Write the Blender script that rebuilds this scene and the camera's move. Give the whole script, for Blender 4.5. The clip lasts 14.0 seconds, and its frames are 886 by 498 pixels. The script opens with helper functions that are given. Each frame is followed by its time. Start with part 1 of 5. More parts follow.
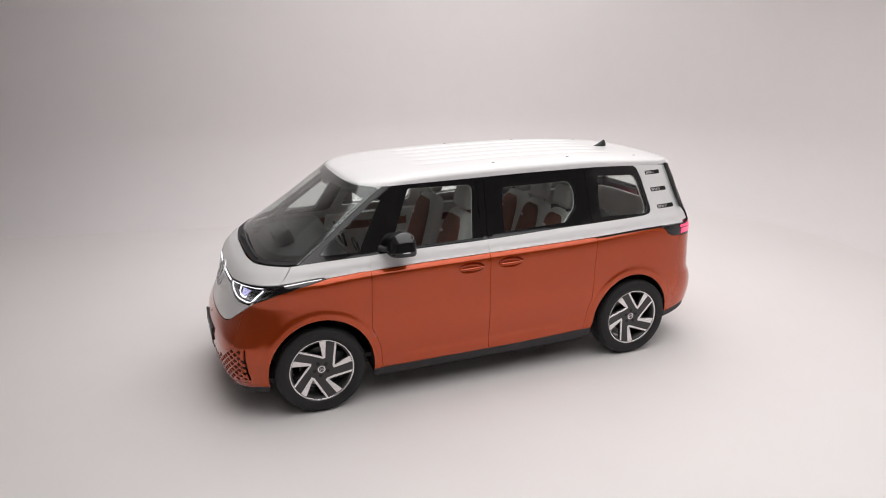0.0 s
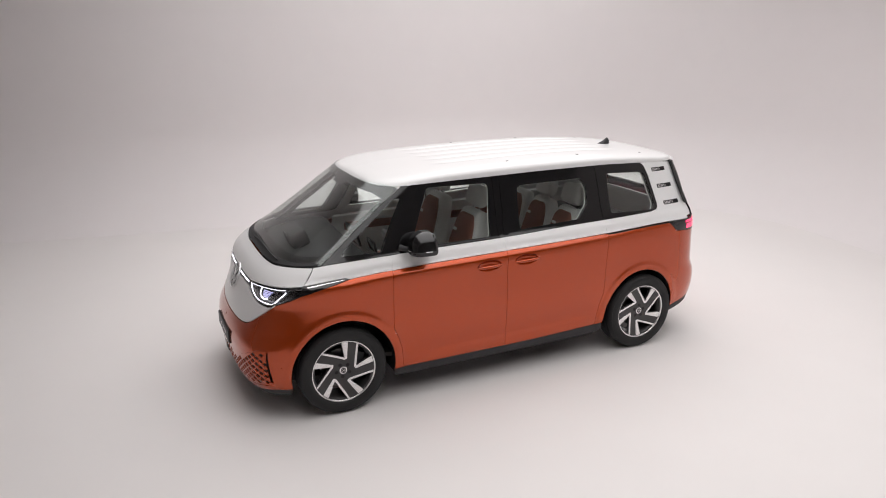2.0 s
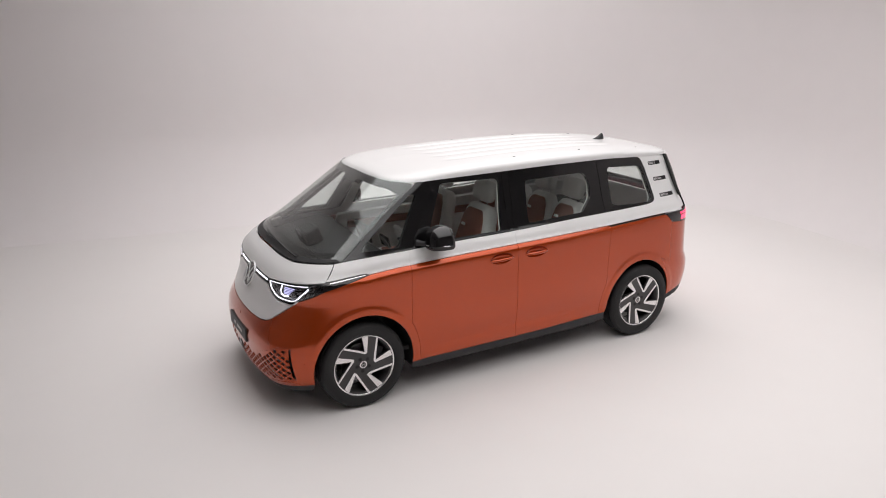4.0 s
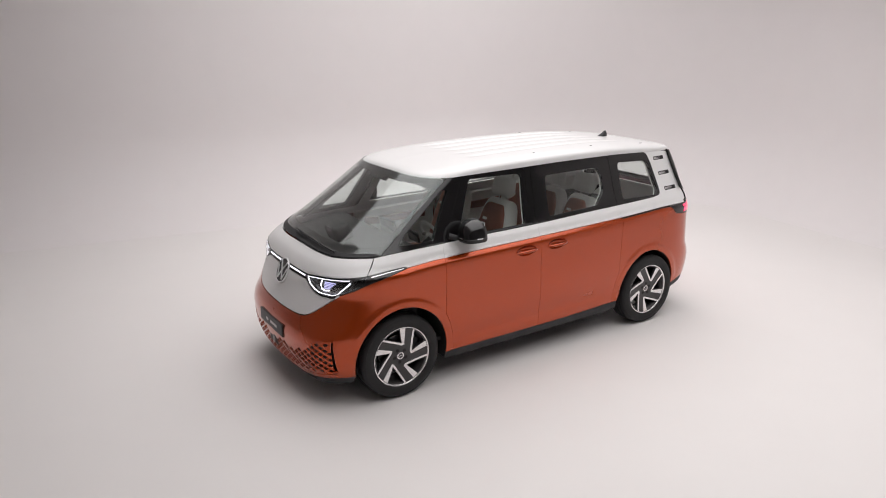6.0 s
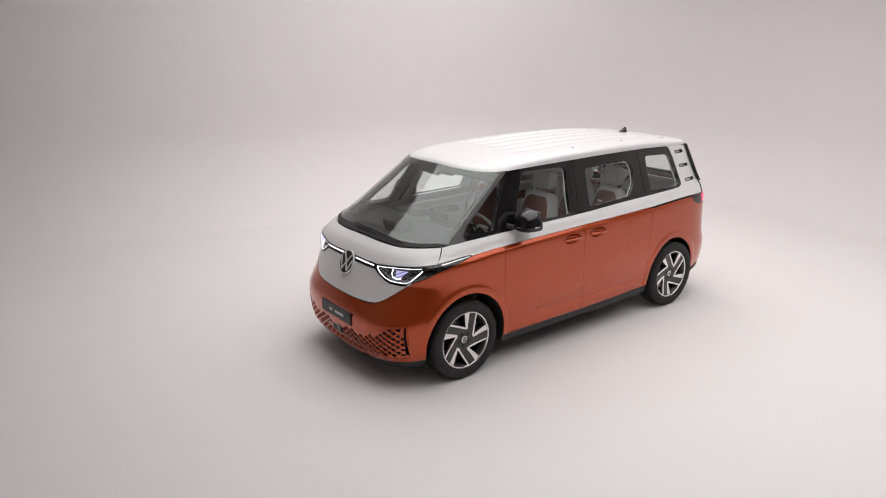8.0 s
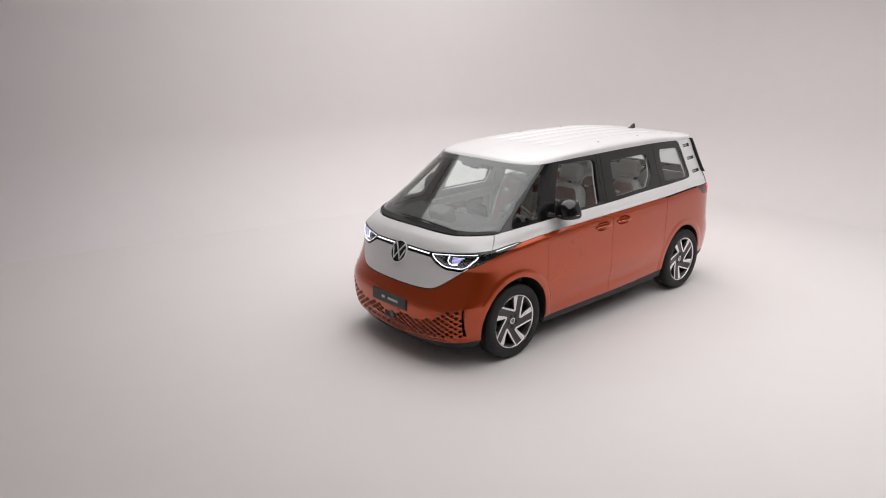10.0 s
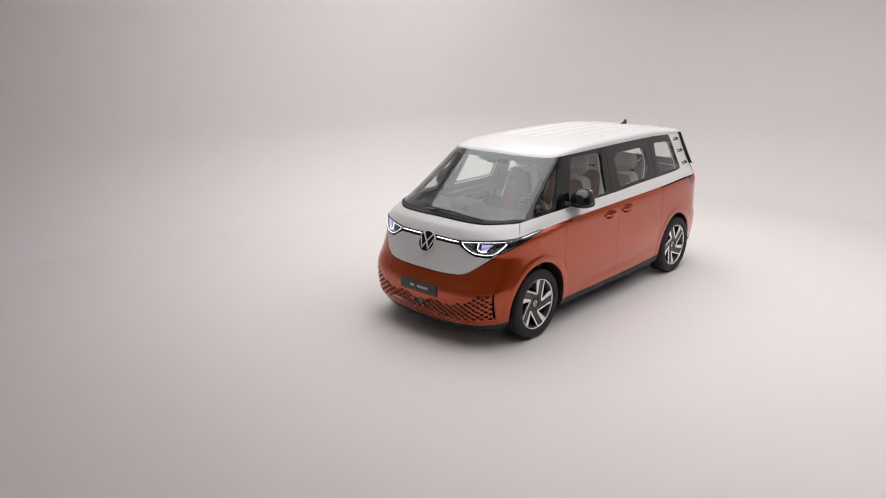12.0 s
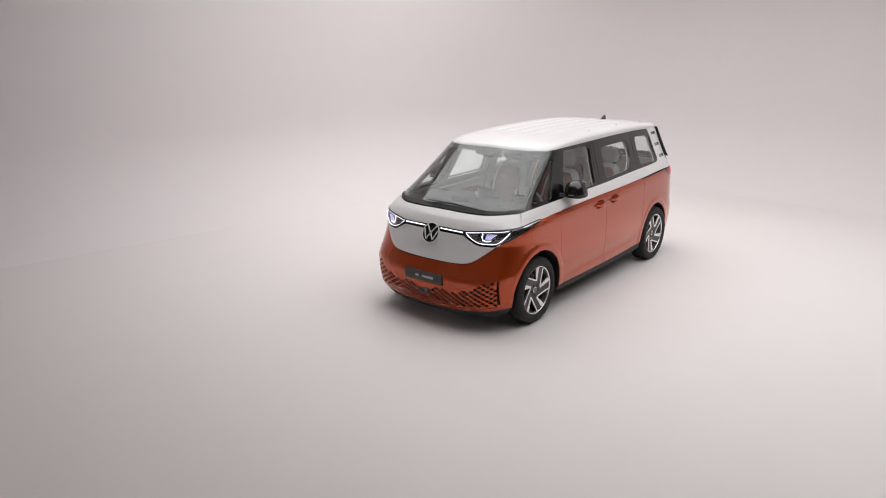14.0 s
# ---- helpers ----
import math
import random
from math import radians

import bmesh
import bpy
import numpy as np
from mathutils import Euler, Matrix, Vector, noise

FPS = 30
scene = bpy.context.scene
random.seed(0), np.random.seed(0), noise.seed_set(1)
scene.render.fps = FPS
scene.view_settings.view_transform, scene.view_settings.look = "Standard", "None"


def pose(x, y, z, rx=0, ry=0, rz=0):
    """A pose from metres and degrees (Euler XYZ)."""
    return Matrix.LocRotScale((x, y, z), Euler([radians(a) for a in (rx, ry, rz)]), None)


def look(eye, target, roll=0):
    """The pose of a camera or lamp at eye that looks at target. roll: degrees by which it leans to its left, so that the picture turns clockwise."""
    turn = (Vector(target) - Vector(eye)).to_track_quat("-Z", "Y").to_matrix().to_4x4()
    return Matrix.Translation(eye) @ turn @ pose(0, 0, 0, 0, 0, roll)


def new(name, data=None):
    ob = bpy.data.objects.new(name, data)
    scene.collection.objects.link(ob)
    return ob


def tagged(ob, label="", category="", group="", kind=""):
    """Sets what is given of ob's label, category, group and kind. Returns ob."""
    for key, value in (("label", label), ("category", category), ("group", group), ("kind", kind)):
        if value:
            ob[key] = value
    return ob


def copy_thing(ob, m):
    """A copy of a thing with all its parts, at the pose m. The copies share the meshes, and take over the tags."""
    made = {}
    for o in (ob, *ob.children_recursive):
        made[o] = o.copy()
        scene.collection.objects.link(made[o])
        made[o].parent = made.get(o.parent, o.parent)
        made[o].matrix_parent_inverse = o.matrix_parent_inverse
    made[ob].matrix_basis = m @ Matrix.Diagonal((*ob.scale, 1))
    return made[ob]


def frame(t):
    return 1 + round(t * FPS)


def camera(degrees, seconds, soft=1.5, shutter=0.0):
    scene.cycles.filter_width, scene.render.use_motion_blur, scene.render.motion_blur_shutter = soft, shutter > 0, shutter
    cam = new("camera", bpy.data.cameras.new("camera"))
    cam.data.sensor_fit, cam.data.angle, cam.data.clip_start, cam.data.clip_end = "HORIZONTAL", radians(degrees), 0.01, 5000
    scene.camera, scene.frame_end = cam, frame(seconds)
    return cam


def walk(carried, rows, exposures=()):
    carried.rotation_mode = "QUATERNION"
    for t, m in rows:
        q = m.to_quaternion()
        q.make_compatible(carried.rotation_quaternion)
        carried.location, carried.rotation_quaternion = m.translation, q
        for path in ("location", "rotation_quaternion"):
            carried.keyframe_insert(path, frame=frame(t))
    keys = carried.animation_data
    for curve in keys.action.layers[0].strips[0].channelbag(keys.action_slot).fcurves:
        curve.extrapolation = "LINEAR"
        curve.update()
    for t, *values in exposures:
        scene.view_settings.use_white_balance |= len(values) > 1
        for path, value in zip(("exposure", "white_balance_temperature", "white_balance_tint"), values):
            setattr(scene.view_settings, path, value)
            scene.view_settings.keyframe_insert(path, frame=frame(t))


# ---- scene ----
cam = camera(63.3, 14.0, soft=1.0)
PATH = [
    (0, (-2.531, -6.181, 3.012), (-1.8234, -4.4059, 2.4219), -0.11),
    (0.5, (-2.655, -6.131, 3.016), (-1.9181, -4.3681, 2.4246), -0.05),
    (1, (-2.767, -6.083, 3.020), (-2.0056, -4.3311, 2.4269), -0.01),
    (1.5, (-2.873, -6.043, 3.022), (-2.0896, -4.3012, 2.4277), -0.01),
    (2, (-2.982, -6.009, 3.020), (-2.1745, -4.2788, 2.4262), -0.06),
    (2.5, (-3.100, -5.979, 3.017), (-2.2659, -4.2608, 2.4238), -0.08),
    (5, (-3.815, -5.836, 3.010), (-2.8298, -4.1993, 2.4179), -0.08),
    (5.5, (-3.999, -5.791, 3.004), (-2.9827, -4.1722, 2.4151), -0.03),
    (6, (-4.210, -5.741, 2.999), (-3.1657, -4.1399, 2.4132), -0.09),
    (6.5, (-4.444, -5.686, 2.997), (-3.3708, -4.1030, 2.4128), -0.07),
    (7, (-4.697, -5.629, 2.995), (-3.5960, -4.0638, 2.4125), -0.06),
    (7.5, (-4.958, -5.569, 2.999), (-3.8265, -4.0255, 2.4177), -0.14),
    (8, (-5.228, -5.509, 2.998), (-4.0676, -3.9862, 2.4195), -0.16),
    (10.5, (-6.496, -5.185, 2.993), (-5.1909, -3.7809, 2.4227), -0.10),
    (11, (-6.729, -5.124, 2.995), (-5.3970, -3.7455, 2.4255), -0.09),
    (11.5, (-6.941, -5.072, 2.995), (-5.5830, -3.7182, 2.4273), -0.15),
    (12, (-7.134, -5.025, 2.995), (-5.7500, -3.6965, 2.4288), -0.30),
    (12.5, (-7.306, -4.985, 2.994), (-5.8988, -3.6813, 2.4284), -0.37),
    (13, (-7.462, -4.948, 2.989), (-6.0320, -3.6682, 2.4251), -0.49),
    (13.5, (-7.608, -4.900, 2.991), (-6.1563, -3.6458, 2.4263), -0.52),
    (14, (-7.757, -4.831, 2.996), (-6.2811, -3.6061, 2.4291), -0.39),
]
walk(cam, [(t, look(eye, target, roll)) for t, eye, target, roll in PATH], [(0.0, 0.0), (14.0, 0.0)])

# ---- light ----
world = bpy.data.worlds.new("world")
world.use_nodes = True
world.node_tree.nodes["Background"].inputs["Color"].default_value = (0.9, 0.88, 0.88, 1)
world.node_tree.nodes["Background"].inputs["Strength"].default_value = 0.05
scene.world = world


def area(name, w, h, watts, place, target, colour, spread=180):
    lamp = bpy.data.lights.new(name, "AREA")
    lamp.shape, lamp.size, lamp.size_y, lamp.energy, lamp.color, lamp.spread = "RECTANGLE", w, h, watts, colour, radians(spread)
    ob = new(name, lamp)
    ob.matrix_world = look(place, target)
    return ob


# one large soft light hangs level over the car; a narrow unseen fill is added to brighten the wall
area("softbox_and_fill", 8.8, 12.4, 455, (1.15, -1.0, 6.0), (1.15, -0.99, 0), (1.0, 0.985, 0.99), 148)
area("softbox_and_fill", 8.0, 1.4, 74, (3.2, 3.4, 6.6), (2.6, 5.6, 2.6), (1.0, 0.975, 0.99))

# ---- materials ----
def material(name, base, rough=0.5, metal=0.0, coat=0.0, grain=0.0, size=40.0, bump=0.0, shift=0.0, glow=None, power=0.0, spec=0.5):
    """A Principled surface whose colour, gloss and relief vary by two scales of noise."""
    m = bpy.data.materials.new(name)
    m.use_nodes = True
    nodes, links = m.node_tree.nodes, m.node_tree.links
    b = nodes["Principled BSDF"]
    b.inputs["Base Color"].default_value = (*base, 1)
    b.inputs["Roughness"].default_value = rough
    b.inputs["Metallic"].default_value = metal
    b.inputs["Coat Weight"].default_value = coat
    b.inputs["Coat Roughness"].default_value = 0.04
    b.inputs["Specular IOR Level"].default_value = spec
    if glow:
        b.inputs["Emission Color"].default_value = (*glow, 1)
        b.inputs["Emission Strength"].default_value = power
    if grain or bump or shift:
        where = nodes.new("ShaderNodeTexCoord")
        fine, wide = nodes.new("ShaderNodeTexNoise"), nodes.new("ShaderNodeTexNoise")
        fine.inputs["Scale"].default_value, wide.inputs["Scale"].default_value = size, size / 17
        fine.inputs["Detail"].default_value = wide.inputs["Detail"].default_value = 4
        for n in (fine, wide):
            links.new(where.outputs["Object"], n.inputs["Vector"])
        both = nodes.new("ShaderNodeMath")
        both.operation = "ADD"
        links.new(fine.outputs["Fac"], both.inputs[0])
        links.new(wide.outputs["Fac"], both.inputs[1])
        if grain:
            ramp = nodes.new("ShaderNodeMapRange")
            ramp.inputs["From Min"].default_value, ramp.inputs["From Max"].default_value = 0.6, 1.4
            ramp.inputs["To Min"].default_value, ramp.inputs["To Max"].default_value = 1 - grain, 1 + grain
            links.new(both.outputs[0], ramp.inputs["Value"])
            mix = nodes.new("ShaderNodeVectorMath")
            mix.operation = "SCALE"
            mix.inputs[0].default_value = base
            links.new(ramp.outputs[0], mix.inputs["Scale"])
            links.new(mix.outputs["Vector"], b.inputs["Base Color"])
        if shift:
            ramp = nodes.new("ShaderNodeMapRange")
            ramp.inputs["From Min"].default_value, ramp.inputs["From Max"].default_value = 0.6, 1.4
            ramp.inputs["To Min"].default_value, ramp.inputs["To Max"].default_value = rough - shift, rough + shift
            links.new(both.outputs[0], ramp.inputs["Value"])
            links.new(ramp.outputs[0], b.inputs["Roughness"])
        if bump:
            bp = nodes.new("ShaderNodeBump")
            bp.inputs["Strength"].default_value, bp.inputs["Distance"].default_value = bump, 0.01
            links.new(fine.outputs["Fac"], bp.inputs["Height"])
            links.new(bp.outputs["Normal"], b.inputs["Normal"])
    return m


def clear_glass(name, tint, least=0.045):
    """A pane's surface: clear straight through, its gloss rising towards grazing angles."""
    m = bpy.data.materials.new(name)
    m.use_nodes = True
    nodes, links = m.node_tree.nodes, m.node_tree.links
    nodes.remove(nodes["Principled BSDF"])
    clear, shine, mix, weight = (nodes.new("ShaderNode" + k) for k in ("BsdfTransparent", "BsdfGlossy", "MixShader", "LayerWeight"))
    clear.inputs["Color"].default_value = (*tint, 1)
    shine.inputs["Roughness"].default_value = 0.012
    shine.inputs["Color"].default_value = (1, 1, 1, 1)
    weight.inputs["Blend"].default_value = 0.5
    power, scale = nodes.new("ShaderNodeMath"), nodes.new("ShaderNodeMapRange")
    power.operation = "POWER"
    power.inputs[1].default_value = 4.5
    scale.inputs["To Min"].default_value, scale.inputs["To Max"].default_value = least, 0.92
    links.new(weight.outputs["Facing"], power.inputs[0])
    links.new(power.outputs[0], scale.inputs["Value"])
    links.new(scale.outputs[0], mix.inputs["Fac"])
    links.new(clear.outputs[0], mix.inputs[1])
    links.new(shine.outputs[0], mix.inputs[2])
    links.new(mix.outputs[0], nodes["Material Output"].inputs["Surface"])
    return m


FLOOR = material("studio_floor_paint", (0.792, 0.764, 0.749), 0.55, grain=0.014, size=2.0, bump=0.015, shift=0.06, spec=0.3)
STUDIO = material("studio_paint", (0.80, 0.766, 0.764), 0.62, grain=0.012, size=3.0, bump=0.02, shift=0.05, spec=0.25)
# tones of the unseen walls: one dims side reflections, one bounces light forward
DIM_WALL = material("unseen_dim_wall", (0.30, 0.29, 0.288), 0.8, grain=0.06, size=3.0, bump=0.05)
BOUNCE_WALL = material("unseen_bounce_wall", (0.80, 0.785, 0.78), 0.9, grain=0.15, size=3.0, bump=0.05)
ORANGE = material("orange_metallic_paint", (0.46, 0.055, 0.002), 0.21, metal=0.60, coat=0.8, grain=0.015, size=40)
WHITE = material("white_paint", (0.80, 0.795, 0.79), 0.36, coat=0.5, grain=0.01, size=60, shift=0.03)
SILVER = material("satin_silver", (0.78, 0.78, 0.78), 0.32, metal=0.35, grain=0.02, size=120)
GLOSS = material("gloss_black", (0.006, 0.0055, 0.006), 0.10, coat=0.45, spec=0.5, shift=0.02, size=50)
PRINT = material("black_glass_print", (0.008, 0.0075, 0.008), 0.5, spec=0.3, grain=0.1, size=60)
TRIM = material("black_plastic_trim", (0.022, 0.0215, 0.023), 0.6, grain=0.12, size=300, bump=0.15)
# near-black for dark underbody parts, and for shade painted into openings
VOID = material("dark_parts_and_shade", (0.012, 0.011, 0.012), 0.8, grain=0.2, size=30)
RUBBER = material("tyre_rubber", (0.013, 0.0125, 0.013), 0.7, grain=0.2, size=60, bump=0.2, shift=0.08)
ALLOY = material("polished_alloy", (0.82, 0.81, 0.81), 0.24, metal=0.75, grain=0.02, size=200, shift=0.05)
GRAPHITE = material("graphite_alloy", (0.04, 0.038, 0.039), 0.42, metal=0.3, coat=0.3, grain=0.06, size=150, shift=0.05)
STEEL = material("brake_steel", (0.25, 0.24, 0.24), 0.4, metal=0.9, grain=0.15, size=80)
CHROME = material("chrome", (0.75, 0.75, 0.76), 0.12, metal=1.0, grain=0.02, size=80)
PLATE = material("plate_grey", (0.055, 0.053, 0.055), 0.5, grain=0.05, size=90)
LETTER = material("plate_bar", (0.55, 0.54, 0.54), 0.5, grain=0.03, size=90)
GLASS = clear_glass("window_glass", (0.955, 0.975, 0.965))
SCREEN = clear_glass("windscreen_glass", (0.88, 0.91, 0.90), 0.060)
LENS = clear_glass("lamp_lens", (0.98, 0.98, 0.99), 0.03)
LED = material("led_white", (0.8, 0.8, 0.85), 0.4, glow=(0.93, 0.92, 1.0), power=1.7)
LEDBLUE = material("led_projector", (0.5, 0.5, 0.7), 0.3, glow=(0.60, 0.58, 1.0), power=0.75)
REDLAMP = material("red_tail_light", (0.6, 0.02, 0.05), 0.2, coat=1.0, glow=(1.0, 0.05, 0.16), power=1.3)
LEATHER = material("light_grey_upholstery", (0.80, 0.79, 0.775), 0.6, grain=0.05, size=120, bump=0.15)
TERRA = material("terracotta_upholstery", (0.25, 0.098, 0.068), 0.7, grain=0.12, size=160, bump=0.3)
CABIN = material("light_cabin_trim", (0.84, 0.83, 0.81), 0.7, grain=0.05, size=70, bump=0.1)
DASH = material("dark_dashboard", (0.022, 0.022, 0.023), 0.62, grain=0.1, size=140, bump=0.2)
CARPET = material("dark_carpet", (0.06, 0.056, 0.055), 0.95, grain=0.3, size=200, bump=0.5)


# ---- builders ----
def part(name, bm, mat, parent=None, label="", smooth=True):
    """Links a bmesh as one mesh object under a thing or under a part."""
    mesh = bpy.data.meshes.new(name)
    bm.to_mesh(mesh)
    bm.free()
    for p in mesh.polygons:
        p.use_smooth = smooth
    if smooth:
        mesh.set_sharp_from_angle(angle=radians(38))
    mesh.materials.append(mat)
    ob = new(name, mesh)
    ob.parent = parent
    if label:
        tagged(ob, label)
    return ob


def empty(name, place=(0, 0, 0), parent=None):
    ob = new(name)
    ob.empty_display_size = 0.1
    ob.location = place
    ob.parent = parent
    return ob


def box(bm, centre, size, turn=(0, 0, 0), bevel=0.0, segments=2):
    """A bevelled box added to bm."""
    made = bmesh.ops.create_cube(bm, size=1.0)["verts"]
    if bevel:
        bmesh.ops.scale(bm, vec=size, verts=made)
        edges = list({e for v in made for e in v.link_edges})
        out = bmesh.ops.bevel(bm, geom=edges, offset=bevel, segments=segments, affect="EDGES", profile=0.6)
        made = list({v for f in out["faces"] for v in f.verts} | {v for v in made if v.is_valid})
        bmesh.ops.transform(bm, matrix=pose(*centre, *turn), verts=made)
    else:
        bmesh.ops.transform(bm, matrix=pose(*centre, *turn) @ Matrix.Diagonal((*size, 1)), verts=made)
    return bm


def rounded(centre, size, turn=(0, 0, 0), bevel=0.02, segments=3):
    return box(bmesh.new(), centre, size, turn, bevel, segments)


def tube(points, radius, sides=8, closed=False):
    """A round tube along points."""
    bm = bmesh.new()
    rings, n = [], len(points)
    pts = [Vector(p) for p in points]
    for i, p in enumerate(pts):
        a = pts[(i - 1) % n] if closed or i else p
        b = pts[(i + 1) % n] if closed or i < n - 1 else p
        way = (b - a).normalized()
        up = Vector((0, 0, 1)) if abs(way.z) < 0.9 else Vector((0, 1, 0))
        u = way.cross(up).normalized()
        v = way.cross(u)
        r = radius[i] if isinstance(radius, (list, tuple)) else radius
        rings.append([bm.verts.new(p + r * (math.cos(k * 2 * math.pi / sides) * u + math.sin(k * 2 * math.pi / sides) * v)) for k in range(sides)])
    for i in range(n if closed else n - 1):
        a, b = rings[i], rings[(i + 1) % n]
        for k in range(sides):
            bm.faces.new((a[k], a[(k + 1) % sides], b[(k + 1) % sides], b[k]))
    if not closed:
        bm.faces.new(rings[0][::-1])
        bm.faces.new(rings[-1])
    bmesh.ops.recalc_face_normals(bm, faces=bm.faces[:])
    return bm


def lathe(profile, steps=64):
    """Turns a profile of (radius, along) round the y axis."""
    bm = bmesh.new()
    rings = []
    for k in range(steps):
        a = 2 * math.pi * k / steps
        rings.append([bm.verts.new((r * math.cos(a), s, r * math.sin(a))) for r, s in profile])
    for k in range(steps):
        a, b = rings[k], rings[(k + 1) % steps]
        for i in range(len(profile) - 1):
            if profile[i][0] < 1e-6 and profile[i + 1][0] < 1e-6:
                continue
            bm.faces.new((a[i], a[i + 1], b[i + 1], b[i]))
    bmesh.ops.remove_doubles(bm, verts=bm.verts[:], dist=1e-5)
    bmesh.ops.recalc_face_normals(bm, faces=bm.faces[:])
    return bm


def curve_of(points):
    """A smooth monotone curve through a few (x, y) knots, baked for quick reading."""
    xs, ys = zip(*points)
    h = [b - a for a, b in zip(xs, xs[1:])]
    d = [(b - a) / w for a, b, w in zip(ys, ys[1:], h)]
    m = [d[0]] + [0.0] * (len(xs) - 2) + [d[-1]]
    for i in range(1, len(xs) - 1):
        if d[i - 1] * d[i] > 0:
            w1, w2 = 2 * h[i] + h[i - 1], h[i] + 2 * h[i - 1]
            m[i] = (w1 + w2) / (w1 / d[i - 1] + w2 / d[i])
    lo, hi, count = xs[0], xs[-1], 600
    baked, i = [], 0
    for k in range(count + 1):
        x = lo + (hi - lo) * k / count
        while i < len(h) - 1 and x > xs[i + 1]:
            i += 1
        t = (x - xs[i]) / h[i]
        baked.append((2 * t**3 - 3 * t**2 + 1) * ys[i] + (t**3 - 2 * t**2 + t) * h[i] * m[i] + (3 * t**2 - 2 * t**3) * ys[i + 1] + (t**3 - t**2) * h[i] * m[i + 1])

    def read(x):
        f = (x - lo) / (hi - lo) * count
        if f <= 0:
            return baked[0]
        if f >= count:
            return baked[-1]
        k = int(f)
        return baked[k] + (baked[k + 1] - baked[k]) * (f - k)

    return read


# ---- the form of the car: plan outlines, height by height ----
HALF = curve_of([(0.10, 0.84), (0.16, 0.87), (0.22, 0.918), (0.27, 0.945), (0.32, 0.957), (0.38, 0.962), (0.45, 0.968), (0.7, 0.982), (0.95, 0.972), (1.08, 0.969), (1.116, 0.966), (1.127, 0.9645), (1.136, 0.960), (1.172, 0.930), (1.182, 0.923), (1.23, 0.903), (1.285, 0.868), (1.5, 0.79), (1.72, 0.727), (1.81, 0.70)])
NOSE = curve_of([(0.10, -2.075), (0.16, -2.155), (0.25, -2.225), (0.35, -2.260), (0.45, -2.271), (0.53, -2.272), (0.6, -2.262), (0.67, -2.239), (0.74, -2.211), (0.9, -2.162), (1.0, -2.130), (1.1, -2.080), (1.16, -2.033), (1.2, -1.98), (1.23, -1.935), (1.5, -1.528), (1.81, -1.098)])
FLANK = curve_of([(0.1, -1.02), (1.2, -1.02), (1.81, -0.541)])
BOW = curve_of([(0.1, 0.12), (0.6, 0.12), (0.74, 0.16), (0.92, 0.20), (1.06, 0.11), (1.25, 0.13), (1.81, 0.10)])
SQUARE = curve_of([(0.1, 5.2), (0.35, 5.8), (0.6, 5.9), (0.8, 5.9), (0.95, 6.0), (1.1, 6.0), (1.25, 5.5), (1.81, 4.4)])
TAILEND = curve_of([(0.1, 2.22), (0.3, 2.29), (0.38, 2.325), (0.46, 2.352), (0.55, 2.368), (0.62, 2.366), (0.69, 2.348), (0.745, 2.318), (0.785, 2.304), (0.9, 2.300), (1.1, 2.292), (1.2, 2.285), (1.75, 2.10), (1.81, 2.08)])
CREASE = curve_of([(-1.45, 1.135), (-1.06, 1.160), (0.0, 1.185), (0.444, 1.194), (1.044, 1.207), (1.75, 1.231), (2.3, 1.234)])
BELT = curve_of([(-1.67, 1.234), (-1.56, 1.248), (-1.04, 1.267), (-0.64, 1.278), (0.0, 1.288), (0.75, 1.312), (1.05, 1.318), (1.6, 1.333)])
EAVE = curve_of([(-0.95, 1.777), (-0.77, 1.782), (-0.27, 1.788), (0.05, 1.792), (0.5, 1.797), (1.1, 1.795), (1.45, 1.784), (2.1, 1.765)])
SILL = curve_of([(-1.06, 0.309), (0.0, 0.312), (1.03, 0.337)])
BACK = 1.5
FRONT_HUB, REAR_HUB = (-1.487, 0.368, 0.428), (1.466, 0.365, 0.42)


def near_crease(z):
    return min(1, max(0, (z - 0.8) / 0.3)) * min(1, max(0, (1.75 - z) / 0.4))


def half_width(x, z):
    x = max(x, -1.45)
    w = HALF(z - (CREASE(x) - 1.168) * near_crease(z))
    if 0.30 < z < 0.68 and -1.0 < x < 0.96:
        # a hollow drawn along the doors above the sill
        w -= 0.008 * math.exp(-(((z - 0.437 - 0.02 * x) / (0.035 if z < 0.437 + 0.02 * x else 0.075)) ** 2)) * min(1, (x + 1.0) / 0.35) * min(1, (0.96 - x) / 0.3)
    return w * (1 - 0.036 * (max(0.0, x - 0.2) / 1.6) ** 2)


def outline(u, z):
    """u: 0 to 1 round the front corner, 1 to 2 along the side, 2 to 3 round the rear corner."""
    x0, bow = FLANK(z), BOW(z)
    if u <= 1:
        th, n = u * math.pi / 2, SQUARE(z)
        w = half_width(x0, z)
        bend = x0 - bow * w * w
        q, back = max(0.0, math.sin(th)) ** (2 / n), (bend - NOSE(z)) * max(0.0, math.cos(th)) ** (2 / n)
        y = q * half_width(bend - back + bow * w * w, z)
        return bend - back + bow * w * w * q * q, y
    if u <= 2:
        x = x0 + (BACK - x0) * (u - 1)
        return x, half_width(x, z)
    th = (u - 2) * math.pi / 2
    x = BACK + (TAILEND(z) - BACK) * math.sin(th) ** 0.4
    return x, half_width(x, z) * max(0.0, math.cos(th)) ** 0.4


def u_at_x(x, z):
    lo, hi = 0.0, 3.0
    for _ in range(34):
        m = (lo + hi) / 2
        lo, hi = (m, hi) if outline(m, z)[0] < x else (lo, m)
    return lo


def u_at_y(y, z, rear=False):
    lo, hi = (2.0, 3.0) if rear else (0.0, 1.0)
    for _ in range(34):
        m = (lo + hi) / 2
        lo, hi = (m, hi) if (outline(m, z)[1] < y) != rear else (lo, m)
    return lo


